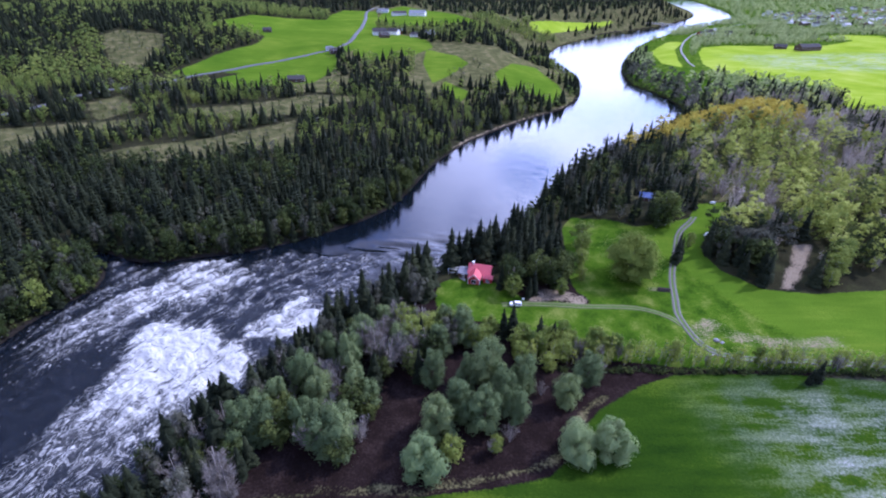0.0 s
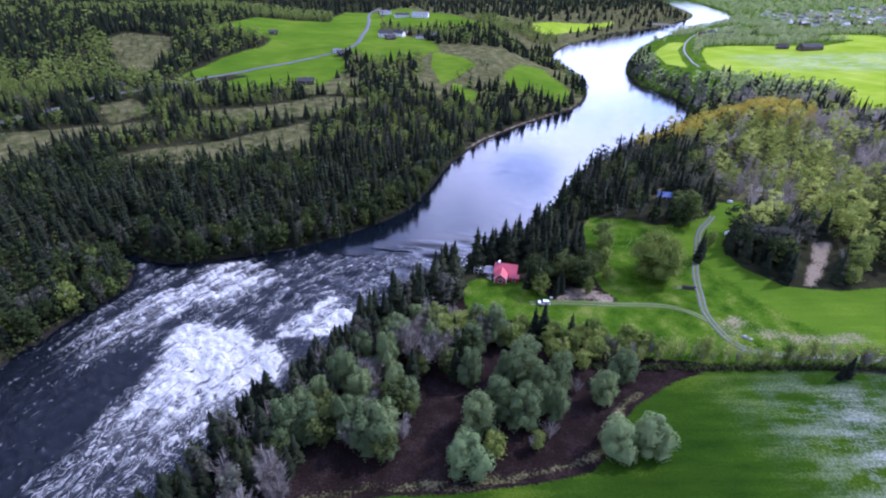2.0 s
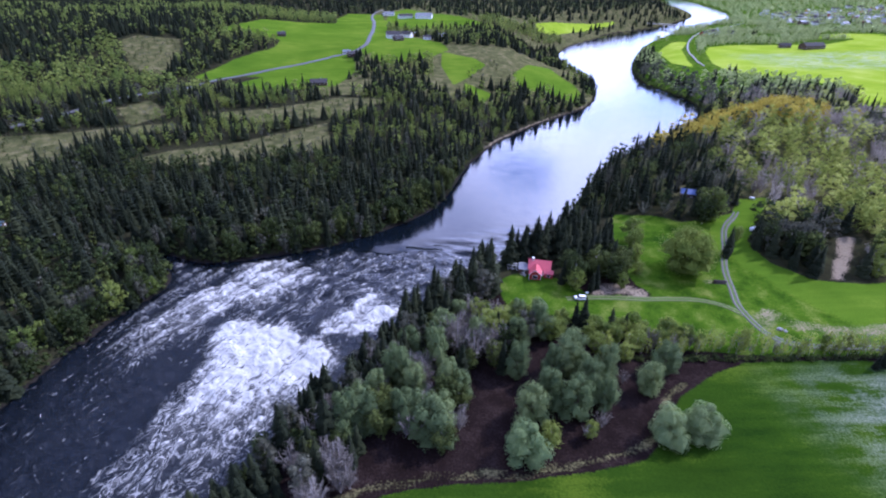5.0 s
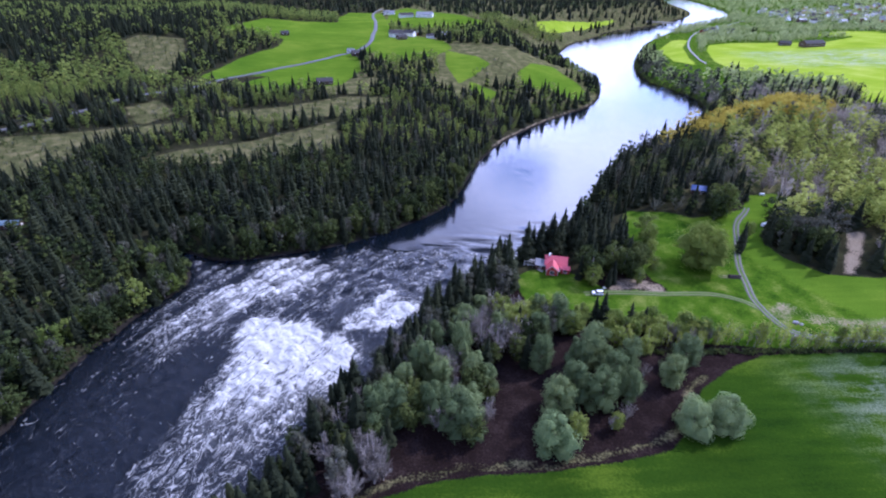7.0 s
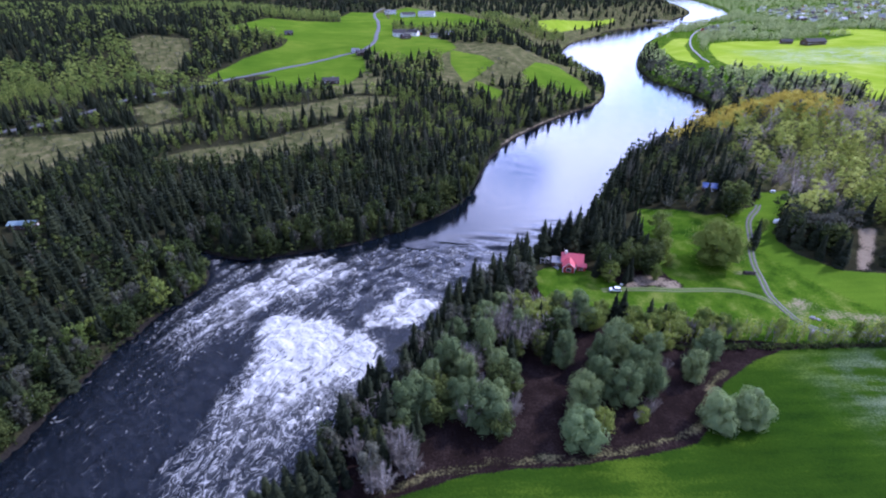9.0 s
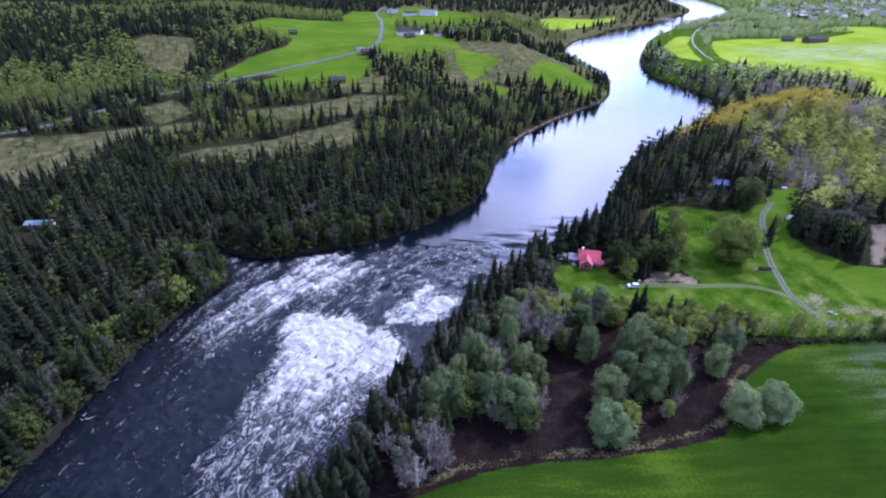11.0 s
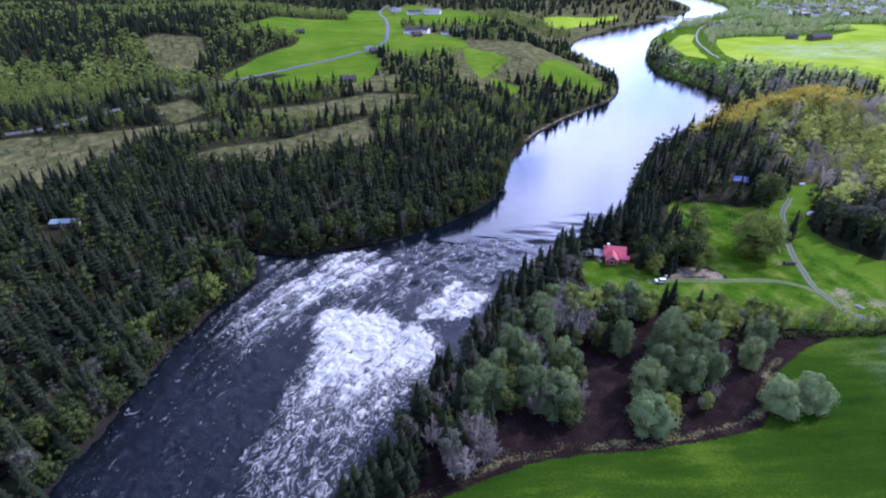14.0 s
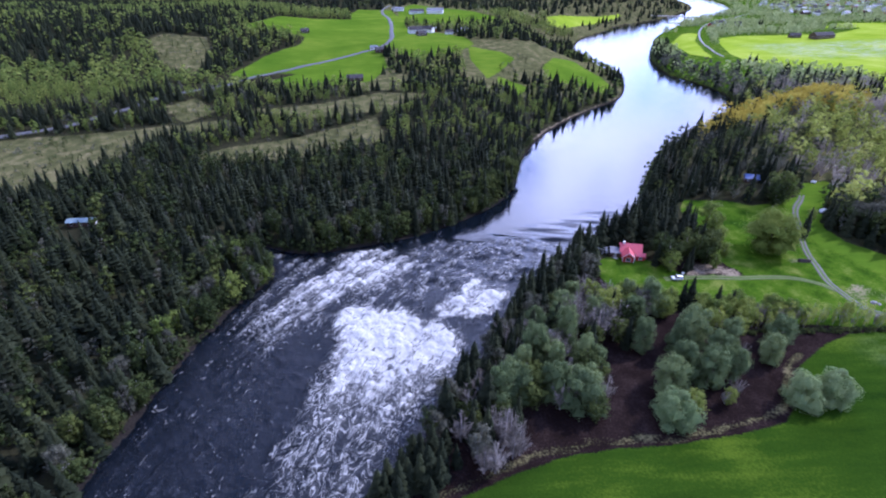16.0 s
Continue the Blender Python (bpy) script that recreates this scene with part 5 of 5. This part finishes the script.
def gable_part(parent, x0, x1, y0, y1, z0, eave, rise, along_x, wall, roof, over=0.45, roof_label=""):
    """Walls with gables and a two-sided roof over a rectangle."""
    bm = bmesh.new()
    if along_x:
        c = (y0 + y1) / 2
        solid(bm, [(y0, z0), (y1, z0), (y1, eave), (c, eave + rise), (y0, eave)], 0, x0, x1)
    else:
        c = (x0 + x1) / 2
        solid(bm, [(x0, z0), (x1, z0), (x1, eave), (c, eave + rise), (x0, eave)], 1, y0, y1)
    part("wall", bm, wall, parent)
    half = ((y1 - y0) if along_x else (x1 - x0)) / 2
    k = rise / half
    t = 0.16
    bm = bmesh.new()
    e = eave - over * k + 0.06
    outline = [(c - half - over, e), (c, eave + rise + 0.06), (c + half + over, e), (c + half + over, e + t), (c, eave + rise + 0.06 + t * 1.2), (c - half - over, e + t)]
    a, b = (x0, x1) if along_x else (y0, y1)
    solid(bm, outline, 0 if along_x else 1, a - over, b + over)
    return part("roof", bm, roof, parent, roof_label)


def house(name, x, y, turn, length, width, eave, rise, wall, roof, label, category="house", group="", windows=3, chimney=True):
    ob = new(name)
    ob.matrix_basis = pose(x, y, float(ground_at(x, y)[0]) - 0.25, 0, 0, turn)
    gable_part(ob, -length / 2, length / 2, -width / 2, width / 2, 0, eave + 0.25, rise, True, wall, roof)
    for k in range(windows):
        px = (k + 0.5) / windows * length - length / 2
        window(ob, px, -width / 2 - 0.02, eave * 0.55 + 0.25, min(1.3, length / windows * 0.5), 1.2, "y-")
    if windows:
        window(ob, -length / 2 - 0.02, 0, eave * 0.55 + 0.25, 1.2, 1.2, "x-")
        bm = bmesh.new()
        part("door", block(bm, length / 2, length / 2 + 0.06, -0.5, 0.5, 0.2, 2.25), WHITE_TRIM, ob)
    if chimney:
        bm = bmesh.new()
        block(bm, length * 0.12, length * 0.12 + 0.7, -0.35, 0.35, eave + rise * 0.5, eave + rise + 1.0)
        block(bm, length * 0.12 - 0.08, length * 0.12 + 0.78, -0.43, 0.43, eave + rise + 1.0, eave + rise + 1.12)
        part("chimney", bm, STONE, ob)
    return tagged(ob, label, category, group)


# --- red cabin ---
cabin = new("red_cabin")
cabin.matrix_basis = pose(15.5, 167, float(ground_at(15.5, 167)[0]) - 0.1, 0, 0, -14) @ Matrix.Diagonal((0.95, 0.98, 1.0, 1))
gable_part(cabin, -3.6, 5.2, -3.0, 3.0, 0, 3.0, 2.5, True, RED_WALL, RED_ROOF, 0.5)
gable_part(cabin, -2.9, 1.7, -7.2, -2.6, 0, 2.9, 2.0, False, RED_WALL, RED_ROOF, 0.45)
gable_part(cabin, -7.8, -3.65, -3.4, 1.8, 0, 2.3, 1.0, True, BROWN_WALL, GREY_ROOF, 0.35, "grey sheet metal annex roof")
gable_part(cabin, 3.0, 6.6, -5.0, -2.4, 0, 2.4, 0.8, True, RED_WALL, RED_ROOF, 0.3)
window(cabin, -0.6, -7.22, 1.6, 1.9, 1.5, "y-")
window(cabin, 4.8, -5.02, 1.5, 1.4, 1.1, "y-")
window(cabin, -5.8, -3.42, 1.3, 1.1, 0.9, "y-")
window(cabin, -3.02, -5.0, 1.6, 1.0, 1.1, "x-")
for cx in (-3.0, 1.8):
    bm = bmesh.new()
    part("corner_board", block(bm, cx - 0.09, cx + 0.09, -7.3, -7.16, 0, 2.9), WHITE_TRIM, cabin, "white corner board")
bm = bmesh.new()
solid(bm, [(-0.6 - 2.75, 2.72), (-0.6, 5.0), (-0.6 + 2.75, 2.72), (-0.6 + 2.75, 2.5), (-0.6, 4.76), (-0.6 - 2.75, 2.5)], 1, -7.78, -7.68)
part("barge_board", bm, WHITE_TRIM, cabin, "white barge board on the gable")
bm = bmesh.new()
block(bm, -2.6, -1.8, -0.4, 0.4, 4.2, 6.4)
block(bm, -2.7, -1.7, -0.5, 0.5, 6.4, 6.55)
part("chimney", bm, WHITE_WALL, cabin, "whitewashed brick chimney")
bm = bmesh.new()
part("door", block(bm, 2.1, 3.0, -3.08, -3.0, 0.15, 2.15), WHITE_TRIM, cabin)
bm = bmesh.new()
part("step", block(bm, 1.8, 3.2, -4.0, -3.1, 0, 0.22, 0.03), WOOD, cabin)
tagged(cabin, "red wooden cabin with pink-red sheet roof and white trim", "cabin")

# garden pergola and rowing boat beside the cabin
bench = new("garden_pergola")
bench.matrix_basis = pose(5.5, 169.5, float(ground_at(5.5, 169.5)[0]), 0, 0, -14)
for px in (-1.8, 0.0, 1.8):
    for py in (-0.9, 0.9):
        bm = bmesh.new()
        part("post", block(bm, px - 0.07, px + 0.07, py - 0.07, py + 0.07, -0.3, 2.2), WHITE_TRIM, bench)
for py in (-0.9, 0.9):
    bm = bmesh.new()
    part("rail", block(bm, -2.1, 2.1, py - 0.06, py + 0.06, 2.2, 2.36), WHITE_TRIM, bench)
    bm = bmesh.new()
    part("rail", block(bm, -1.8, 1.8, py - 0.04, py + 0.04, 0.85, 0.95), WHITE_TRIM, bench)
for k in range(6):
    bm = bmesh.new()
    part("slat", block(bm, -1.9 + k * 0.76 - 0.05, -1.9 + k * 0.76 + 0.05, -1.1, 1.1, 2.36, 2.46), WHITE_TRIM, bench)
tagged(bench, "white painted timber pergola on the lawn by the cabin", "pergola")

boat = new("rowing_boat")
boat.matrix_basis = pose(8.8, 165, float(ground_at(8.8, 165)[0]) + 0.05, 0, 0, 118)
bm = bmesh.new()
rows = []
for i, (bx, hw, zk, zg) in enumerate(((-2.1, 0.5, 0.10, 0.62), (-1.2, 0.72, 0.02, 0.56), (0, 0.8, 0.0, 0.54), (1.2, 0.6, 0.04, 0.6), (2.2, 0.06, 0.3, 0.78))):
    rows.append([bm.verts.new((bx, s * hw * f, z)) for s, f, z in ((-1, 1, zg), (-1, 0.75, (zg + zk) / 2), (1, 0.0, zk), (1, 0.75, (zg + zk) / 2), (1, 1, zg))])
for a, b in zip(rows[:-1], rows[1:]):
    for k in range(4):
        bm.faces.new((a[k], a[k + 1], b[k + 1], b[k]))
bm.faces.new(rows[0])
bmesh.ops.solidify(bm, geom=bm.faces[:], thickness=0.05)
part("hull", bm, WHITE_WALL, boat)
for bx in (-1.3, 0.3):
    bm = bmesh.new()
    part("thwart", block(bm, bx - 0.14, bx + 0.14, -0.66, 0.66, 0.36, 0.41), WOOD, boat)
tagged(boat, "small white rowing boat lying on the lawn", "boat")


# --- white car ---
def estate_car(name, x, y, turn, paint, label):
    car = new(name)
    car.matrix_basis = pose(x, y, float(ground_at(x, y)[0]) + 0.16, 0, 0, turn)
    bm = bmesh.new()
    side = [(-2.2, 0.35), (-2.2, 0.85), (-2.1, 1.0), (-1.0, 1.05), (2.0, 1.02), (2.15, 0.9), (2.2, 0.4), (1.9, 0.28), (-1.9, 0.28)]
    solid(bm, side, 1, -0.88, 0.88)
    bmesh.ops.bevel(bm, geom=bm.edges[:], offset=0.05, segments=2, affect="EDGES")
    body = part("body", bm, paint, car)
    bm = bmesh.new()
    lo = [bm.verts.new((px, py, 1.03)) for px, py in ((-1.15, -0.82), (2.05, -0.82), (2.05, 0.82), (-1.15, 0.82))]
    hi = [bm.verts.new((px, py, 1.58)) for px, py in ((-0.35, -0.66), (1.75, -0.66), (1.75, 0.66), (-0.35, 0.66))]
    for i in range(4):
        bm.faces.new((lo[i], lo[(i + 1) % 4], hi[(i + 1) % 4], hi[i]))
    bm.faces.new(hi)
    part("window", bm, GLASS, car, "dark glass all round the cabin")
    bm = bmesh.new()
    part("roof", block(bm, -0.42, 1.82, -0.7, 0.7, 1.56, 1.64, 0.03), paint, car)
    for px, py in ((-0.4, -0.68), (-0.4, 0.68), (0.75, -0.76), (0.75, 0.76), (1.78, -0.68), (1.78, 0.68)):
        bm = bmesh.new()
        part("pillar", block(bm, px - 0.05, px + 0.05, py - 0.05, py + 0.05, 1.0, 1.6), paint, car)
    for px in (-1.4, 1.35):
        for py in (-0.86, 0.86):
            bm = bmesh.new()
            bmesh.ops.create_cone(bm, cap_ends=True, segments=20, radius1=0.34, radius2=0.34, depth=0.22)
            wheel = part("wheel", bm, RUBBER, car, m=pose(px, py, 0.18, 90, 0, 0))
            bm = bmesh.new()
            bmesh.ops.create_cone(bm, cap_ends=True, segments=12, radius1=0.2, radius2=0.17, depth=0.24)
            part("rim", bm, STEEL, wheel, "steel rim")
    for py in (-0.62, 0.62):
        bm = bmesh.new()
        part("headlight", block(bm, -2.24, -2.14, py - 0.16, py + 0.16, 0.68, 0.82, 0.02), GLASS, car)
        bm = bmesh.new()
        part("tail_light", block(bm, 2.14, 2.22, py - 0.12, py + 0.12, 0.7, 0.92, 0.02), LAMP_RED, car, "red tail light")
    return tagged(car, label, "car")


estate_car("car", 28.0, 146.5, -6, CAR_PAINT, "white estate car parked at the end of the drive")

# --- sheds and huts ---
house("blue_roofed_hut", 104, 228, -20, 6.5, 4.5, 2.3, 1.5, BROWN_WALL, BLUE_ROOF, "small brown hut with a blue sheet roof among spruces", "hut", windows=2, chimney=False)
house("long_shed", -237, 206, 4, 12.0, 4.5, 2.4, 0.9, BROWN_WALL, TEAL_ROOF, "long low shed with pale blue-green roof in the forest", "shed", windows=3, chimney=False)
house("small_shed", -203, 196, 20, 4, 3, 2.0, 0.8, BROWN_WALL, GREY_ROOF, "small grey-roofed shed in the forest", "shed", windows=1, chimney=False)


def caravan(x, y, turn, label, size=0.72):
    ob = new("caravan")
    ob.matrix_basis = pose(x, y, float(ground_at(x, y)[0]), 0, 0, turn) @ Matrix.Scale(size, 4)
    bm = bmesh.new()
    solid(bm, [(-2.3, 0.5), (2.3, 0.5), (2.4, 1.6), (2.1, 2.5), (-1.9, 2.55), (-2.4, 1.5)], 1, -1.05, 1.05)
    bmesh.ops.bevel(bm, geom=bm.edges[:], offset=0.1, segments=2, affect="EDGES")
    part("body", bm, CAR_PAINT, ob)
    for px in (-1.1, 1.0):
        window(ob, px, -1.06, 1.7, 0.9, 0.55, "y-", STEEL)
    for py in (-0.95, 0.95):
        bm = bmesh.new()
        bmesh.ops.create_cone(bm, cap_ends=True, segments=16, radius1=0.32, radius2=0.32, depth=0.2)
        part("wheel", bm, RUBBER, ob, m=pose(0.1, py, 0.3, 90, 0, 0))
    bm = bmesh.new()
    part("tow_bar", block(bm, -3.5, -2.3, -0.06, 0.06, 0.42, 0.55), STEEL, ob)
    return tagged(ob, label, "caravan")


caravan(120, 194, 20, "small white caravan at the edge of the meadow")
caravan(143, 217.5, -10, "white caravan parked by the hillside wood", 0.5)
caravan(135, 223, -15, "white caravan parked by the hillside wood", 0.5)

# --- farms on the left slope ---
for x, y, turn, ln, wd, ev, rs, wall, roof, lab, cat in (
        (-136, 477, 8, 15, 8, 3.0, 2.6, BROWN_WALL, DARK_ROOF, "dark wooden house with dark roof by the field", "house"),
        (-118, 578, 25, 11, 7, 3.2, 2.4, BROWN_WALL, DARK_ROOF, "dark roofed house beside the farm road", "house"),
        (-126, 590, -10, 8, 5, 2.6, 1.6, WHITE_WALL, GREY_ROOF, "small white outbuilding beside the farm road", "outbuilding"),
        (-80, 680, 12, 17, 9, 4.5, 3.5, WHITE_WALL, DARK_ROOF, "white farmhouse with dark roof among fields", "farmhouse"),
        (-63, 690, -30, 15, 8, 4.0, 3.2, WHITE_WALL, DARK_ROOF, "white barn with dark roof", "barn"),
        (-72, 662, 30, 12, 8, 3.4, 2.6, BROWN_WALL, DARK_ROOF, "brown farm outbuilding with dark roof", "outbuilding"),
        (-52, 704, 60, 10, 6, 3.0, 2.0, RED_WALL, GREY_ROOF, "red farm outbuilding with grey roof", "outbuilding"),
        (-17, 686, 40, 14, 8, 3.4, 2.6, WHITE_WALL, GREY_ROOF, "white house with pale roof at the wood edge", "house"),
        (-36, 672, 10, 9, 6, 2.8, 2.0, WHITE_WALL, DARK_ROOF, "small white house at the wood edge", "house"),
        (-219, 668, 15, 10, 6.5, 2.8, 2.2, BROWN_WALL, DARK_ROOF, "small brown house at the edge of the green field", "house")):
    house(cat, x, y, turn, ln, wd, ev, rs, wall, roof, lab, cat, "valley farms", windows=max(2, int(ln / 4)))
for x, y, turn, ln, wd, ev, rs, wall, roof, lab, cat in (
        (-118, 1075, 0, 22, 10, 4, 3, WHITE_WALL, GREY_ROOF, "white farmhouse far up the valley", "farmhouse"),
        (-81, 1010, 20, 26, 12, 4, 3.5, WHITE_WALL, DARK_ROOF, "long pale barn far up the valley", "barn"),
        (-46, 1000, -10, 30, 14, 5, 4, WHITE_WALL, GREY_ROOF, "large white barn far up the valley", "barn"),
        (544, 782, 10, 34, 14, 5, 4, BROWN_WALL, DARK_ROOF, "long dark barn beside the bright field", "barn"),
        (518, 806, -15, 16, 9, 4.0, 3.0, BROWN_WALL, DARK_ROOF, "small brown barn behind the bright field", "barn"),
        (500, 1000, 10, 18, 10, 5, 4, WHITE_WALL, DARK_ROOF, "white farmhouse by the railway", "farmhouse"),
        (520, 1020, 70, 22, 11, 5, 4, WHITE_WALL, GREY_ROOF, "pale barn by the railway", "barn"),
        (478, 985, 30, 13, 8, 4, 3, RED_WALL, DARK_ROOF, "red outbuilding by the railway", "outbuilding"),
        (536, 1000, -20, 14, 8, 4, 3, WHITE_WALL, DARK_ROOF, "white house by the railway", "house")):
    house(cat, x, y, turn, ln, wd, ev, rs, wall, roof, lab, cat, "valley farms", windows=max(2, int(ln / 4)))

# village on the far right
vrng = np.random.RandomState(8)
walls = [(WHITE_WALL, "white"), (YELLOW_WALL, "ochre"), (RED_WALL, "red"), (BROWN_WALL, "brown")]
roofs = [(DARK_ROOF, "dark"), (GREY_ROOF, "grey")]
vxs, vys, _ = spots(780, 1330, 1130, 1640, 48, vrng, lambda x, y, d: on_right(x, y) & (d > 60) & (np.abs(x - 0.35 * y - 560) < 190))
for vx, vy in zip(vxs, vys):
    (wm, wname), (rm, rname) = walls[vrng.choice(4, p=(0.5, 0.15, 0.2, 0.15))], roofs[vrng.randint(2)]
    house("village_house", vx, vy, vrng.uniform(-40, 40), vrng.uniform(12, 20), vrng.uniform(8, 11), vrng.uniform(3.5, 6), vrng.uniform(2.5, 4), wm, rm,
          wname + " village house with a " + rname + " pitched roof", "house", "village houses", windows=3)


# --- roads ---
def ribbon(name, line, width, mat, label, lift=0.10, kind="structure", step=2.5):
    """A road laid on the ground along a line, slightly raised, with sloping edges."""
    path = rounded(line, 8)
    seg = np.r_[0, np.cumsum(np.linalg.norm(np.diff(path, axis=0), axis=1))]
    s = np.arange(0, seg[-1], step)
    px, py = np.interp(s, seg, path[:, 0]), np.interp(s, seg, path[:, 1])
    tx, ty = np.gradient(px), np.gradient(py)
    n = np.hypot(tx, ty)
    ox, oy = -ty / n, tx / n
    v = []
    across = ((-0.5, -0.25), (-0.42, 0.0), (0, 0.03), (0.42, 0.0), (0.5, -0.25))
    for a, dz in across:
        w = width * a * (1 + 0.06 * np.sin(s * 0.31) + 0.05 * np.sin(s * 0.83 + 1))
        x, y = px + ox * w, py + oy * w
        v.append(np.stack([x, y, ground_at(x, y) + lift + dz], 1))
    k = len(s)
    verts = np.concatenate(v)
    f = []
    for c in range(len(across) - 1):
        i = np.arange(k - 1) + c * k
        f.append(np.stack([i, i + k, i + k + 1, i + 1], 1)[:, ::-1])
    ob = new(name, mesh_of(name, verts, np.concatenate(f), mat, True))
    return tagged(ob, label, "road", kind=kind)


TRACK = [(190, 113), (150, 116), (120, 118.2), (106, 119), (97, 120.3), (91, 122.6), (87.5, 126.5), (86, 132), (85.7, 138), (86.2, 143), (88.9, 151.7), (94.2, 168), (101, 182), (106, 193), (111, 200), (117, 206), (121, 211)]


def offset_line(line, d):
    p = np.array(line, float)
    t = np.gradient(p, axis=0)
    t /= np.linalg.norm(t, axis=1)[:, None]
    return p + d * np.stack([-t[:, 1], t[:, 0]], 1)


ribbon("track_verge", TRACK, 3.4, VERGE, "trodden grass verge of the farm track", 0.06)
ribbon("track", offset_line(TRACK, 0.8), 0.85, RUT, "bare earth wheel track through the meadow", 0.12)
ribbon("track", offset_line(TRACK, -0.8), 0.85, RUT, "bare earth wheel track through the meadow", 0.12)
DRIVE = [(23, 147), (29, 147.5), (36, 147.5), (51, 146.5), (67, 146), (76, 144), (82, 140), (85, 135)]
ribbon("drive_verge", DRIVE, 3.2, VERGE, "trodden grass verge of the drive", 0.05)
ribbon("drive", offset_line(DRIVE, 0.8), 0.5, DRIVE_RUT, "faint wheel track leading to the cabin", 0.11)
ribbon("drive", offset_line(DRIVE, -0.8), 0.5, DRIVE_RUT, "faint wheel track leading to the cabin", 0.11)
ribbon("farm_road", FARM_ROAD, 5.2, ASPHALT, "grey country road winding between green fields", 0.35, step=5)
ribbon("railway_bed", RAILWAY, 2.8, GRAVEL, "pale gravel railway bed curving along the river", 0.8, step=6)

# --- bridge over the far narrows ---
bridge = new("bridge")
bx, by, bl = 540.0, 1222.0, 150.0
bridge.matrix_basis = pose(bx, by, 0, 0, 0, -35)
bm = bmesh.new()
part("deck", block(bm, -bl / 2, bl / 2, -3.2, 3.2, 6.2, 7.2), STONE, bridge)
for px in (-36, 0, 36):
    bm = bmesh.new()
    part("pier", block(bm, px - 1.2, px + 1.2, -2.6, 2.6, -3, 6.2, 0.3), STONE, bridge)
for py in (-3.1, 3.1):
    bm = bmesh.new()
    part("railing", block(bm, -bl / 2, bl / 2, py - 0.1, py + 0.1, 8.0, 8.2), STEEL, bridge)
    for k in range(26):
        bm = bmesh.new()
        part("post", block(bm, -bl / 2 + 3 + k * 5.76 - 0.08, -bl / 2 + 3 + k * 5.76 + 0.08, py - 0.08, py + 0.08, 7.2, 8.0), STEEL, bridge)
tagged(bridge, "low concrete bridge across the far river narrows", "bridge")

# --- white sign post by the drive ---
post = new("post_sign")
post.matrix_basis = pose(31, 148.6, float(ground_at(31, 148.6)[0]), 0, 0, -10)
bm = bmesh.new()
part("post", block(bm, -0.06, 0.06, -0.06, 0.06, -0.3, 2.0), WOOD, post)
bm = bmesh.new()
part("board", block(bm, -0.5, 0.5, -0.1, -0.06, 1.2, 2.0, 0.01), WHITE_TRIM, post)
tagged(post, "small white board on a wooden post by the drive", "sign")


# --- log pile by the track and boulders at its bend ---
LOG_BARK = plain_material("dark_log_bark", (0.055, 0.042, 0.034), 0.9, vary=0.35, scale=3)


def log_pile(x, y, turn):
    ob = new("log_pile")
    ob.matrix_basis = pose(x, y, float(ground_at(x, y)[0]), 0, 0, turn)
    lrng = np.random.RandomState(3)
    for row, count in enumerate((4, 3, 2)):
        for k in range(count):
            r = lrng.uniform(0.19, 0.24)
            half, shift = lrng.uniform(1.9, 2.3), lrng.uniform(-0.2, 0.2)
            bm = bmesh.new()
            bmesh.ops.create_cone(bm, cap_ends=True, segments=10, radius1=r, radius2=r * 0.86, depth=2 * half)
            part("log", bm, LOG_BARK, ob, m=pose(shift, (k - (count - 1) / 2) * 0.47, 0.2 + row * 0.40, 0, 90, lrng.uniform(-2, 2)))
    return tagged(ob, "low pile of dark bark-covered logs beside the track", "log pile")


def boulder(x, y, size, seed):
    brn = np.random.RandomState(seed)
    bm = bmesh.new()
    bmesh.ops.create_icosphere(bm, subdivisions=3, radius=1.0)
    shift = Vector(brn.uniform(0, 50, 3))
    for v in bm.verts:
        v.co *= 1 + 0.55 * noise.noise(v.co * 0.9 + shift) + 0.12 * noise.noise(v.co * 3.1 + shift)
        v.co.z *= 0.65
    me = bpy.data.meshes.new("boulder")
    bm.to_mesh(me)
    bm.free()
    me.materials.append(STONE)
    ob = new("boulder", me)
    ob.matrix_basis = pose(x, y, float(ground_at(x, y)[0]) + 0.2 * size, 0, 0, brn.uniform(0, 360)) @ Matrix.Scale(size, 4)
    return tagged(ob, "pale grey boulder in the grass beside the track", "boulder", "boulders")


log_pile(86.5, 156.6, -8)
for bx, by, size, seed in ((93.4, 128.2, 0.95, 1), (94.9, 127.3, 0.6, 2), (89.2, 121.4, 0.5, 3)):
    boulder(bx, by, size, seed)
